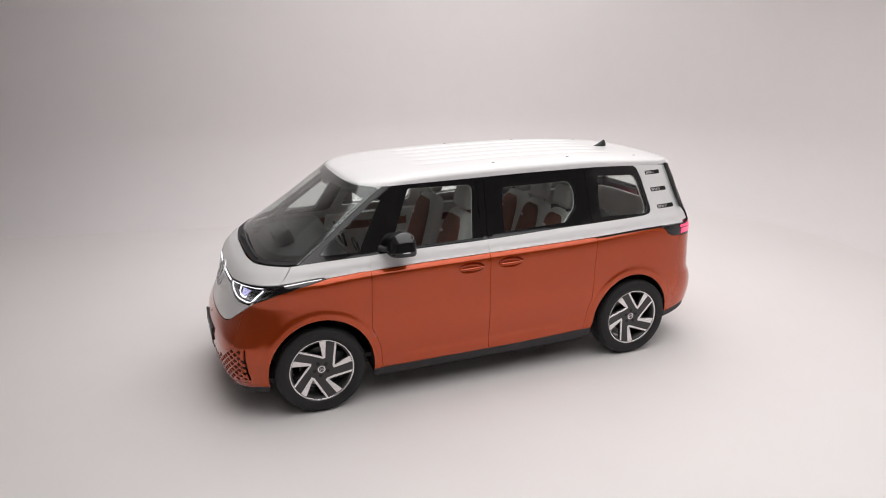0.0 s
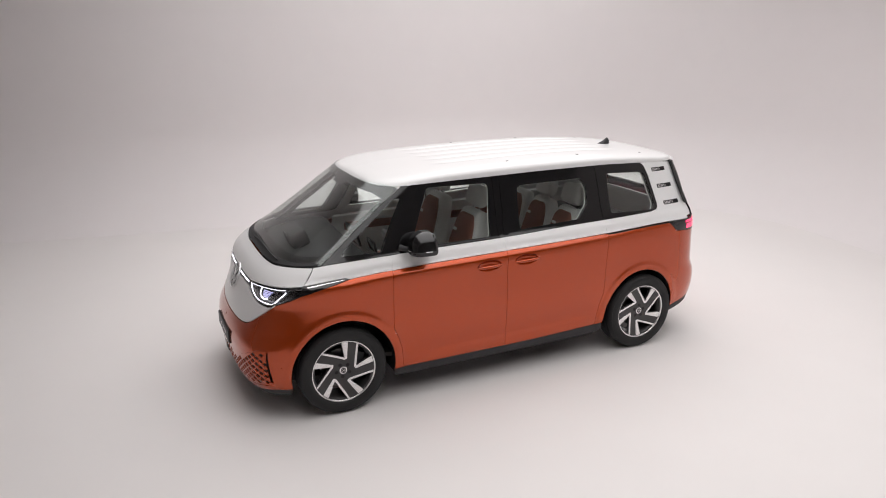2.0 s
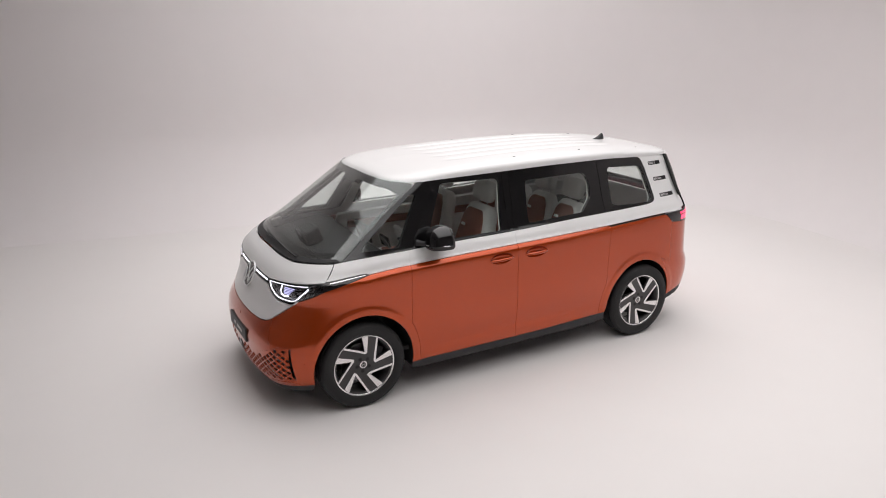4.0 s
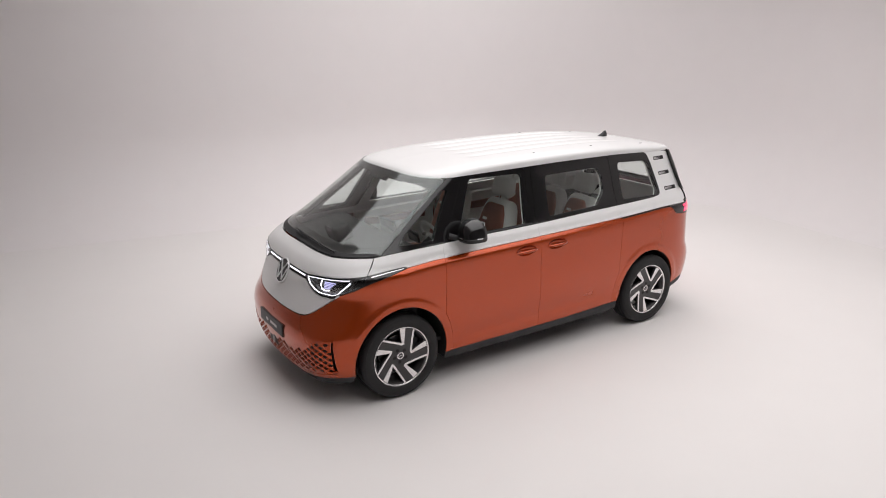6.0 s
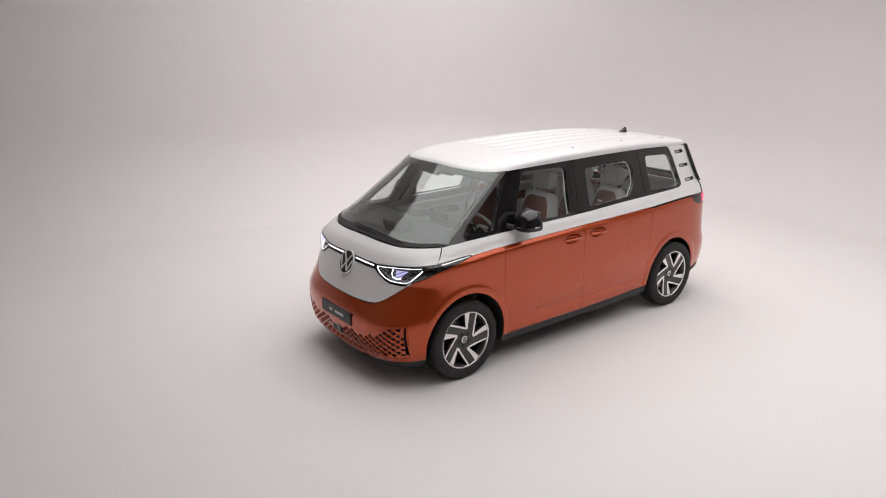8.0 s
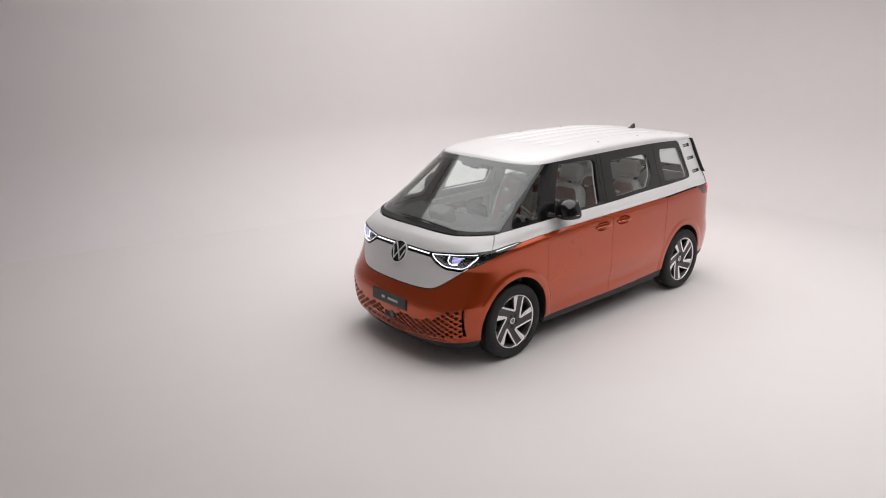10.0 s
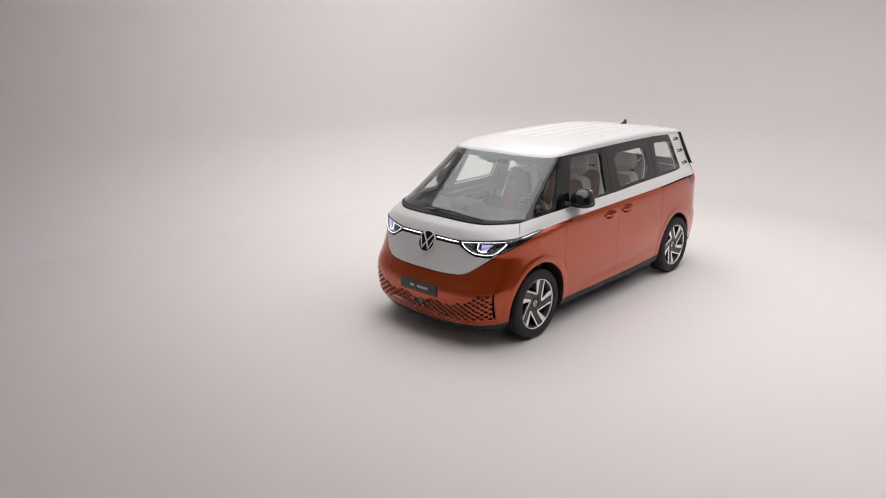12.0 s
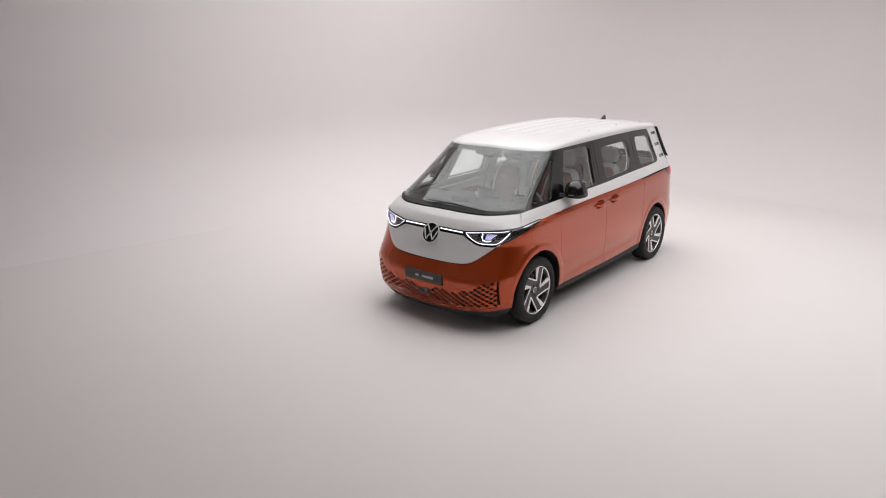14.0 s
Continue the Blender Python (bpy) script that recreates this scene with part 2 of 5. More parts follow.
# even lengths along the outline, so that panels are meshed evenly
_US = [k + (0.5 * (2 * t) ** 3 if t < 0.5 else 1 - 0.5 * (2 - 2 * t) ** 3) if k != 1 else k + t for k in (0, 1, 2) for t in (j / 300 for j in range(300))] + [3.0]
_LEN = [0.0]
for _a, _b in zip(_US, _US[1:]):
    _p, _q = outline(_a, 0.8), outline(_b, 0.8)
    _LEN.append(_LEN[-1] + math.hypot(_p[0] - _q[0], _p[1] - _q[1]))


def s_of(u):
    return float(np.interp(u, _US, _LEN))


def sx(x, z):
    """The panel coordinates of a point of the left side."""
    return (s_of(u_at_x(x, z)), z)


def fy(y, z):
    """The panel coordinates of a point of the front; y from the centre towards the left side of the car."""
    return (math.copysign(s_of(u_at_y(abs(y), z)), y), z)


def ry(y, z):
    return (s_of(u_at_y(y, z, True)), z)


def lip(x, z):
    """The raised band round a wheel arch."""
    out = 0.0
    for hx, hz, r in (FRONT_HUB, REAR_HUB):
        d = math.hypot(x - hx, (z - hz) / 1.04)
        t = min(1, max(0, (r + 0.085 - d) / 0.045)) * min(1, max(0, (z - 0.36) / 0.12) if x > 1.5 else 1)
        out += 0.005 * t * t * (3 - 2 * t)
    return out


def skin(s, z):
    """The point of the car's outer surface at panel coordinates; s is positive on the left side, where y is negative."""
    u = float(np.interp(abs(s), _LEN, _US))
    x, y = outline(u, z)
    if 0.45 < u < 2.6 and z < 0.95:
        y += lip(x, z)
    return Vector((x, -y if s >= 0 else y, z))


def skin_normal(s, z):
    e = 0.004
    a = skin(s + e, z) - skin(s - e, z)
    b = skin(s, z + e) - skin(s, z - e)
    n = a.cross(b)
    return n.normalized() if n.length > 1e-12 else Vector((-1, 0, 0))


def dense(loop, step=0.025):
    out = []
    for a, b in zip(loop, loop[1:] + loop[:1]):
        n = max(1, int(math.hypot(b[0] - a[0], b[1] - a[1]) / step))
        out += [(a[0] + (b[0] - a[0]) * k / n, a[1] + (b[1] - a[1]) * k / n) for k in range(n)]
    return out


def fillet(loop, radius, steps=5):
    """Rounds the corners of a closed loop. radius: one for all, or one for each corner."""
    out, n = [], len(loop)
    for i, p in enumerate(loop):
        r = radius[i] if isinstance(radius, (list, tuple)) else radius
        a, p, b = (Vector(loop[(i + k) % n]) for k in (-1, 0, 1))
        da, db = (a - p).length, (b - p).length
        r = min(r, da * 0.45, db * 0.45)
        if r <= 0:
            out.append(tuple(p))
            continue
        start, end = p + (a - p) / da * r, p + (b - p) / db * r
        for k in range(steps + 1):
            t = k / steps
            out.append(tuple((1 - t) ** 2 * start + 2 * t * (1 - t) * p + t * t * end))
    return out


def within(loop, x, y):
    hit = False
    for (x0, y0), (x1, y1) in zip(loop, loop[1:] + loop[:1]):
        if (y0 > y) != (y1 > y) and x < (x1 - x0) * (y - y0) / (y1 - y0) + x0:
            hit = not hit
    return hit


def shrunk(loop, gap):
    """The loop moved inwards by gap."""
    n, area2 = len(loop), sum(a[0] * b[1] - a[1] * b[0] for a, b in zip(loop, loop[1:] + loop[:1]))
    sign, out = (1 if area2 > 0 else -1), []
    for i in range(n):
        a, p, b = (Vector(loop[(i + k) % n]) for k in (-1, 0, 1))
        d = (b - a)
        if d.length < 1e-9:
            continue
        out.append((p.x - sign * gap * d.y / d.length, p.y + sign * gap * d.x / d.length))
    return out


def sheet(outer, holes, place, normal, thick, step, flip=False, extra=()):
    """A solid curved panel: outer loop and holes in panel coordinates, laid on place(), with turned-in edges of that thickness. Returns mesh data with smooth normals."""
    from mathutils.geometry import delaunay_2d_cdt

    loops = [outer] + holes
    pts, edges = [], []
    for loop in loops:
        first = len(pts)
        pts += [Vector(p) for p in loop]
        edges += [(first + k, first + (k + 1) % len(loop)) for k in range(len(loop))]
    rim = len(pts)
    xs, ys = [p[0] for p in outer], [p[1] for p in outer]
    cell = step * 0.45
    near = {}
    for p in pts:
        near.setdefault((int(p.x // cell), int(p.y // cell)), []).append(p)
    for x, y in extra:
        close = any(math.hypot(q.x - x, q.y - y) < 0.004 for i in (-1, 0, 1) for j in (-1, 0, 1) for q in near.get((int(x // cell) + i, int(y // cell) + j), ()))
        if not close and within(outer, x, y) and not any(within(h, x, y) for h in holes):
            pts.append(Vector((x, y)))
            near.setdefault((int(x // cell), int(y // cell)), []).append(pts[-1])
    y, row = min(ys) + step * 0.37, 0
    while y < max(ys):
        x = min(xs) + step * (0.31 + 0.5 * (row % 2))
        while x < max(xs):
            k = (int(x // cell), int(y // cell))
            close = any(math.hypot(q.x - x, q.y - y) < cell for i in (-1, 0, 1) for j in (-1, 0, 1) for q in near.get((k[0] + i, k[1] + j), ()))
            if not close and within(outer, x, y) and not any(within(h, x, y) for h in holes):
                pts.append(Vector((x, y)))
            x += step
        y += step * 0.87
        row += 1
    verts, _, faces, *_ = delaunay_2d_cdt(pts, edges, [], 0, 1e-7)
    good = []
    for f in faces:
        cx, cy = sum(verts[i].x for i in f) / 3, sum(verts[i].y for i in f) / 3
        if within(outer, cx, cy) and not any(within(h, cx, cy) for h in holes):
            good.append(tuple(f))
    where = [place(v.x, v.y) for v in verts]
    norms = [normal(v.x, v.y) for v in verts]
    count = {}
    for f in good:
        for a, b in zip(f, f[1:] + f[:1]):
            count[(a, b)] = True
    free = [(a, b) for a, b in count if (b, a) not in count]
    co, no, poly = list(where), list(norms), list(good)
    back, wall_top, wall_low = {}, {}, {}
    # turned edges: a small round-over, then the wall inwards, and the back
    ahead = {a: b for a, b in free}
    behind = {b: a for a, b in free}
    outward = {}
    for a, b in free:
        p = behind.get(a, a)
        way = where[b] - where[p]
        outward[a] = way.cross(norms[a]).normalized() if way.length > 1e-9 else norms[a]
    for a in outward:
        wall_top[a] = len(co)
        co.append(where[a] - norms[a] * 0.0018 + outward[a] * 0.0010)
        no.append((norms[a] + outward[a]).normalized())
        wall_low[a] = len(co)
        co.append(where[a] - norms[a] * thick + outward[a] * 0.0010)
        no.append(outward[a])
    for a, b in free:
        if a in outward and b in outward:
            poly += [(b, a, wall_top[a], wall_top[b]), (wall_top[b], wall_top[a], wall_low[a], wall_low[b])]
    for f in good:
        for i in f:
            if i not in back:
                back[i] = len(co)
                co.append(where[i] - norms[i] * thick)
                no.append(-norms[i])
        poly.append(tuple(back[i] for i in reversed(f)))
    if flip:
        co = [Vector((c.x, -c.y, c.z)) for c in co]
        no = [Vector((c.x, -c.y, c.z)) for c in no]
        poly = [tuple(reversed(f)) for f in poly]
    return co, no, poly


def panel(name, outer, mat, parent, holes=(), label="", gap=0.0022, thick=0.02, step=0.035, flip=False, lift=0.0, place=skin, normal=skin_normal, extra=()):
    """One body panel as an object."""
    outer = shrunk(dense(outer), gap)
    holes = [dense(h, 0.02) for h in holes]
    lifted = (lambda s, z: place(s, z) + normal(s, z) * lift) if lift else place
    co, no, poly = sheet(outer, holes, lifted, normal, thick, step, flip, extra)
    mesh = bpy.data.meshes.new(name)
    mesh.from_pydata(co, [], poly)
    mesh.update()
    for p in mesh.polygons:
        p.use_smooth = True
    mesh.normals_split_custom_set_from_vertices([tuple(n) for n in no])
    mesh.materials.append(mat)
    ob = new(name, mesh)
    ob.parent = parent
    if label:
        tagged(ob, label)
    return ob


def along_x(f, a, b, n=24, dz=0.0):
    return [sx(a + (b - a) * k / n, f(a + (b - a) * k / n) + dz) for k in range(n + 1)]


def arch(hub, a0, a1, n=40):
    """Part of a wheel arch, angles in degrees from ahead over the top."""
    hx, hz, r = hub
    return [sx(hx - r * math.cos(radians(a0 + (a1 - a0) * k / n)), hz + r * 1.04 * math.sin(radians(a0 + (a1 - a0) * k / n))) for k in range(n + 1)]


def arch_rings(hub):
    """Rows of mesh points along the raised lip of an arch."""
    hx, hz, r = hub
    out = []
    for d in (0.03, 0.048, 0.058, 0.068, 0.08, 0.10):
        for k in range(64):
            a = radians(-12 + 204 * k / 63)
            out.append(sx(hx - (r + d) * math.cos(a), hz + (r + d) * 1.04 * math.sin(a)))
    return out


def crease_rows(a, b):
    """Rows of mesh points along the chamfer below the belt."""
    n = max(2, int((b - a) / 0.035))
    return [sx(x, CREASE(x) + d) for d in (-0.070, -0.052, -0.042, -0.036, -0.030, -0.022, -0.010, 0.008, 0.018) for x in (a + (b - a) * k / n for k in range(n + 1))]


def hollow_rows(a, b):
    n = max(2, int((b - a) / 0.04))
    return [sx(x, 0.437 + 0.02 * x + d) for d in (-0.075, -0.055, -0.035, -0.018, 0.0, 0.02, 0.045, 0.075, 0.11) for x in (a + (b - a) * k / n for k in range(n + 1))]


def mirrored(loop):
    return [(-s, z) for s, z in reversed(loop)]


# ---- the studio ----
def studio():
    """A white cove: walls that rise from a floor with a slanted long side and rounded corners, through a curved foot."""
    corners = [(6.9, 3.85, 3.0), (-13.7, 7.3, 3.0), (-13.7, -10.7, 3.0), (5.2, -10.7, 3.0)]
    cove, first, top = 1.6, radians(15), 8.4

    def ring(out):
        """The floor's edge moved outwards."""
        pts, lines = [], []
        for (ax, ay, _), (bx, by, _) in zip(corners, corners[1:] + corners[:1]):
            way = Vector((bx - ax, by - ay)).normalized()
            side = Vector((way.y, -way.x))
            lines.append((Vector((ax, ay)) + side * out, way, side))
        for k, (_, _, r) in enumerate(corners):
            (p, v, m), (q, w, n2) = lines[k - 1], lines[k]
            t = (q - p).cross(w) / v.cross(w)
            corner = p + v * t
            r = max(0.3, r + out)
            bisect = -(m + n2).normalized()
            centre = corner + bisect * (r / max(0.2, m.dot(-bisect)))
            a0, a1 = math.atan2(m.y, m.x), math.atan2(n2.y, n2.x)
            if a1 < a0:
                a1 += 2 * math.pi
            pts += [(centre.x + r * math.cos(a0 + (a1 - a0) * j / 20), centre.y + r * math.sin(a0 + (a1 - a0) * j / 20)) for j in range(21)]
        return pts

    bm = bmesh.new()
    rows = []
    for k in range(15):
        a = first + (math.pi / 2 - first) * k / 14
        rows.append([bm.verts.new((x, y, cove * (math.cos(first) - math.cos(a)))) for x, y in ring(cove * (math.sin(a) - math.sin(first)))])
    wall_out = cove * (1 - math.sin(first))
    rows.append([bm.verts.new((x, y, top)) for x, y in ring(wall_out)])
    n = len(rows[0])
    dark = set()
    for a, b in zip(rows, rows[1:]):
        for k in range(n):
            f = bm.faces.new((a[k], a[(k + 1) % n], b[(k + 1) % n], b[k]))
            middle = f.calc_center_median()
            if middle.y < -6.5 or middle.x < -8.5:
                dark.add(f)
    far = bm.copy()
    bmesh.ops.delete(bm, geom=list(dark), context="FACES")
    side = far.copy()
    hidden = lambda f: f.calc_center_median().y < -6.5 or f.calc_center_median().x < -8.5
    west = lambda f: f.calc_center_median().x < -8.5
    bmesh.ops.delete(far, geom=[f for f in far.faces if not hidden(f) or west(f)], context="FACES")
    bmesh.ops.delete(side, geom=[f for f in side.faces if not west(f)], context="FACES")
    # added out of view to shape the light: dark to the south, pale to the west
    tagged(part("wall_south", far, DIM_WALL), "unseen dark wall that keeps side reflections dim", "wall", kind="structure")
    tagged(part("wall_west", side, BOUNCE_WALL), "unseen pale wall that bounces light onto the nose", "wall", kind="structure")
    wall = part("wall_cove", bm, STUDIO)
    tagged(wall, "matt white studio cove with a rounded foot", "wall", kind="structure")
    bm = bmesh.new()
    bm.faces.new([bm.verts.new((x, y, 0)) for x, y in ring(0)])
    floor = part("floor", bm, FLOOR)
    tagged(floor, "matt white seamless painted studio floor", "floor", kind="structure")
    bm = bmesh.new()
    low = [bm.verts.new((x, y, top)) for x, y in ring(wall_out + 0.2)]
    high = [bm.verts.new((x, y, top + 0.2)) for x, y in ring(wall_out + 0.2)]
    bm.faces.new(low[::-1])
    bm.faces.new(high)
    for k in range(n):
        bm.faces.new((low[k], low[(k + 1) % n], high[(k + 1) % n], high[k]))
    tagged(part("ceiling", bm, STUDIO, smooth=False), "plain white studio ceiling", "ceiling", kind="structure")


studio()

# ---- the car's body ----
car = empty("minivan")
tagged(car, "two-tone orange and white electric minivan on the studio floor", "car")

# lines shared by the panels; left side, later mirrored
DOOR_SEAM = [(-1.039, 1.266), (-1.059, 1.157), (-1.068, 0.90), (-1.071, 0.676), (-1.034, 0.597), (-1.0, 0.481), (-0.984, 0.309)]
SLIDE_SEAM = [(1.050, 1.204), (1.03, 0.9), (1.015, 0.64), (0.977, 0.534), (0.955, 0.40), (0.95, 0.335)]
VEE = [(0.0, 0.722), (0.14, 0.722), (0.25, 0.7225), (0.351, 0.725), (0.44, 0.731), (0.50, 0.741), (0.545, 0.757), (0.60, 0.789), (0.68, 0.853), (0.795, 0.960)]
LAMP_LOW = [(-1.945, 0.977), (-1.89, 1.008), (-1.80, 1.052), (-1.62, 1.097), (-1.425, 1.1335)]


def seam_pts(seam):
    """Points of the left side, kept straight between the given corners."""
    out = []
    for (a, b), (c, d) in zip(seam, seam[1:]):
        n = max(1, int(math.hypot(c - a, d - b) / 0.03))
        out += [sx(a + (c - a) * k / n, b + (d - b) * k / n) for k in range(n)]
    return out + [sx(*seam[-1])]


def front_bumper():
    side = [fy(y, z) for y, z in VEE] + [sx(x, z) for x, z in LAMP_LOW]
    side += [sx(-1.425 + 0.365 * k / 8, CREASE(-1.425 + 0.365 * k / 8)) for k in range(1, 9)]
    side += seam_pts(DOOR_SEAM[1:])[1:]
    side += [sx(-1.0, 0.309)] + arch(FRONT_HUB, 188, -11, 44)
    side += [sx(-1.93, 0.283), fy(0.78, 0.262), fy(0.68, 0.25), fy(0.37, 0.222), fy(0.15, 0.205), fy(0.0, 0.203)]
    loop = side + mirrored(side)[1:-1]
    hole = grille_edge(0.0)
    rows = arch_rings(FRONT_HUB) + crease_rows(-1.40, -1.07)
    return panel("front_bumper", loop, ORANGE, car, [hole], "orange metallic front bumper and wings", extra=rows + [(-s, z) for s, z in rows], step=0.03)


def grille_edge(inset):
    half = [(0.0, 0.466), (0.2, 0.464), (0.34, 0.466), (0.45, 0.477), (0.55, 0.507), (0.66, 0.553), (0.75, 0.598), (0.80, 0.622), (0.835, 0.622), (0.852, 0.60), (0.862, 0.46), (0.853, 0.33), (0.83, 0.308), (0.79, 0.302), (0.69, 0.284), (0.5, 0.262), (0.37, 0.25), (0.2, 0.236), (0.0, 0.232)]
    side = [fy(y, z) for y, z in half]
    loop = side + mirrored(side)[1:-1]
    return shrunk(loop, inset) if inset else loop


def grille():
    """The slotted lower grille, each slot a real opening."""
    edge = dense(grille_edge(0.0035))
    inner = dense(grille_edge(0.006))
    holes = []
    pitch, rise = 0.088, 0.0265
    lower = curve_of([(0.0, 0.232), (0.2, 0.236), (0.37, 0.25), (0.5, 0.262), (0.72, 0.284), (0.85, 0.302), (1.2, 0.33)])
    for row in range(16):
        for col in range(-16, 17):
            s = pitch * (col + 0.5 * (row % 2))
            z = 0.033 + rise * row
            far = min(1.0, abs(s) / 0.95)
            fill = 0.83 - 0.22 * far**3
            w, h = 0.5 * pitch * fill, rise * fill
            # lozenges, each drawn out a little along one diagonal
            lean = 0.10 * w * (1 if s > 0 else -1)
            loop = [(s - w, z), (s - 0.10 * w + lean * 0.4, z - h), (s + 0.10 * w + lean * 0.4, z - h), (s + w, z), (s + 0.10 * w - lean * 0.4, z + h), (s - 0.10 * w - lean * 0.4, z + h)]
            loop = [(p, q + lower(abs(p))) for p, q in loop]
            z += lower(abs(s))
            if all(within(inner, *p) for p in loop) and not (abs(s) < 0.13 and 0.335 < z < 0.45):
                holes.append(fillet(loop, 0.006, 2))
    for sign in (1, -1):
        z0, z1 = 0.335, 0.600
        slot = [(fy(0.834, z0)[0], z0), (fy(0.853, z0)[0], z0), (fy(0.850, z1)[0], z1), (fy(0.836, z1)[0], z1)]
        holes.append([(sign * s, z) for s, z in slot])
    panel("grille", edge, ORANGE, car, holes, "orange lower grille pierced by rows of slots", gap=0.0, thick=0.011, step=0.05, lift=-0.004)
    # a near-black sheet stands in for the shade behind the slots
    panel("grille_backing", [p for p in grille_edge(-0.035)], VOID, car, label="dark sheet for the shade behind the grille", gap=0, thick=0.01, step=0.1, lift=-0.075)
    bm = rounded((-2.238, -0.006, 0.388), (0.05, 0.20, 0.10), bevel=0.022)
    sensor = part("radar_sensor", bm, PRINT, car, "black sensor block in the grille")
    bm = lathe([(0, -0.006), (0.030, -0.005), (0.036, 0.0), (0.038, 0.012)], 24)
    bmesh.ops.transform(bm, matrix=pose(-2.264, -0.03, 0.388, 0, 0, -90), verts=bm.verts[:])
    part("sensor_lens", bm, GLOSS, sensor, "gloss black sensor lens")


def whites():
    line = [(0.0, 1.0705), (0.1, 1.0695), (0.25, 1.067), (0.415, 1.0655), (0.55, 1.081), (0.70, 1.098), (0.80, 1.108), (0.87, 1.116)]
    top = [(0.0, 1.2165), (0.107, 1.2165), (0.25, 1.2135), (0.40, 1.2125), (0.55, 1.2135), (0.70, 1.2265), (0.78, 1.233), (0.826, 1.2385)]
    half_loop = [fy(y, z) for y, z in line] + [sx(-1.775, 1.121), sx(-1.730, 1.17), sx(-1.676, 1.234)] + [fy(y, z) for y, z in reversed(top[:-1])]
    loop = half_loop + mirrored(half_loop)[1:-1]
    panel("bonnet", loop, WHITE, car, label="white bonnet")
    low = [(0.0, 1.030), (0.1, 1.0295), (0.25, 1.0275), (0.405, 1.026), (0.48, 0.985), (0.545, 0.952), (0.60, 0.937), (0.72, 0.934), (0.76, 0.941), (0.795, 0.9605)]
    half_loop = [fy(y, z) for y, z in VEE] + [fy(y, z) for y, z in reversed(low)]
    loop = half_loop + mirrored(half_loop)[1:-1]
    panel("nose_panel", loop, WHITE, car, gap=0.009, label="white shield-shaped nose panel")


def light_bar():
    """The dark band between the lamps with its two light strips, and the round badge."""
    side = [fy(y, z) for y, z in ((0.0, 1.068), (0.1, 1.067), (0.25, 1.0645), (0.42, 1.063), (0.42, 1.029), (0.25, 1.030), (0.1, 1.032), (0.0, 1.0325))]
    loop = side + mirrored(side)[1:-1]
    bar = panel("light_bar", loop, GLOSS, car, label="black band with a white light strip across the nose", lift=-0.002, gap=0.001)
    for flip in (False, True):
        strip = [fy(y, z) for y, z in ((0.112, 1.0575), (0.25, 1.055), (0.395, 1.053), (0.395, 1.0435), (0.25, 1.0455), (0.112, 1.048))]
        panel("light_strip", strip, LED, bar, label="lit white strip", gap=0, thick=0.006, lift=0.001, flip=flip)
    badge = empty("badge", (-2.134, 0, 0.989), car)
    badge.scale = (1.0, 1.27, 1.27)
    badge.rotation_euler = (0, radians(24), 0)
    turn = pose(0, 0, 0, 0, 0, 90)
    disc = lathe([(0, 0.004), (0.083, 0.004), (0.084, -0.01), (0, -0.01)], 48)
    ring = lathe([(0.081, 0.0), (0.0815, 0.009), (0.085, 0.011), (0.0885, 0.009), (0.090, -0.004), (0.081, -0.004)], 48)
    for name, bm, mat in (("badge_disc", disc, GLOSS), ("badge_ring", ring, SILVER)):
        bmesh.ops.transform(bm, matrix=turn, verts=bm.verts[:])
        part(name, bm, mat, badge)
    for y0, z0, y1, z1 in ((-0.042, 0.055, 0.0, -0.002), (0.042, 0.055, 0.0, -0.002), (-0.062, 0.022, -0.03, -0.052), (0.062, 0.022, 0.03, -0.052), (-0.03, -0.052, 0.0, 0.0), (0.03, -0.052, 0.0, 0.0)):
        y0, z0, y1, z1 = (1.15 * c for c in (y0, z0, y1, z1))
        length = math.hypot(y1 - y0, z1 - z0)
        bm = bmesh.new()
        box(bm, (-0.008, (y0 + y1) / 2, (z0 + z1) / 2), (0.008, 0.012, length), (math.degrees(math.atan2(-(y1 - y0), z1 - z0)), 0, 0), 0.002, 1)
        part("badge_bar", bm, SILVER, badge)


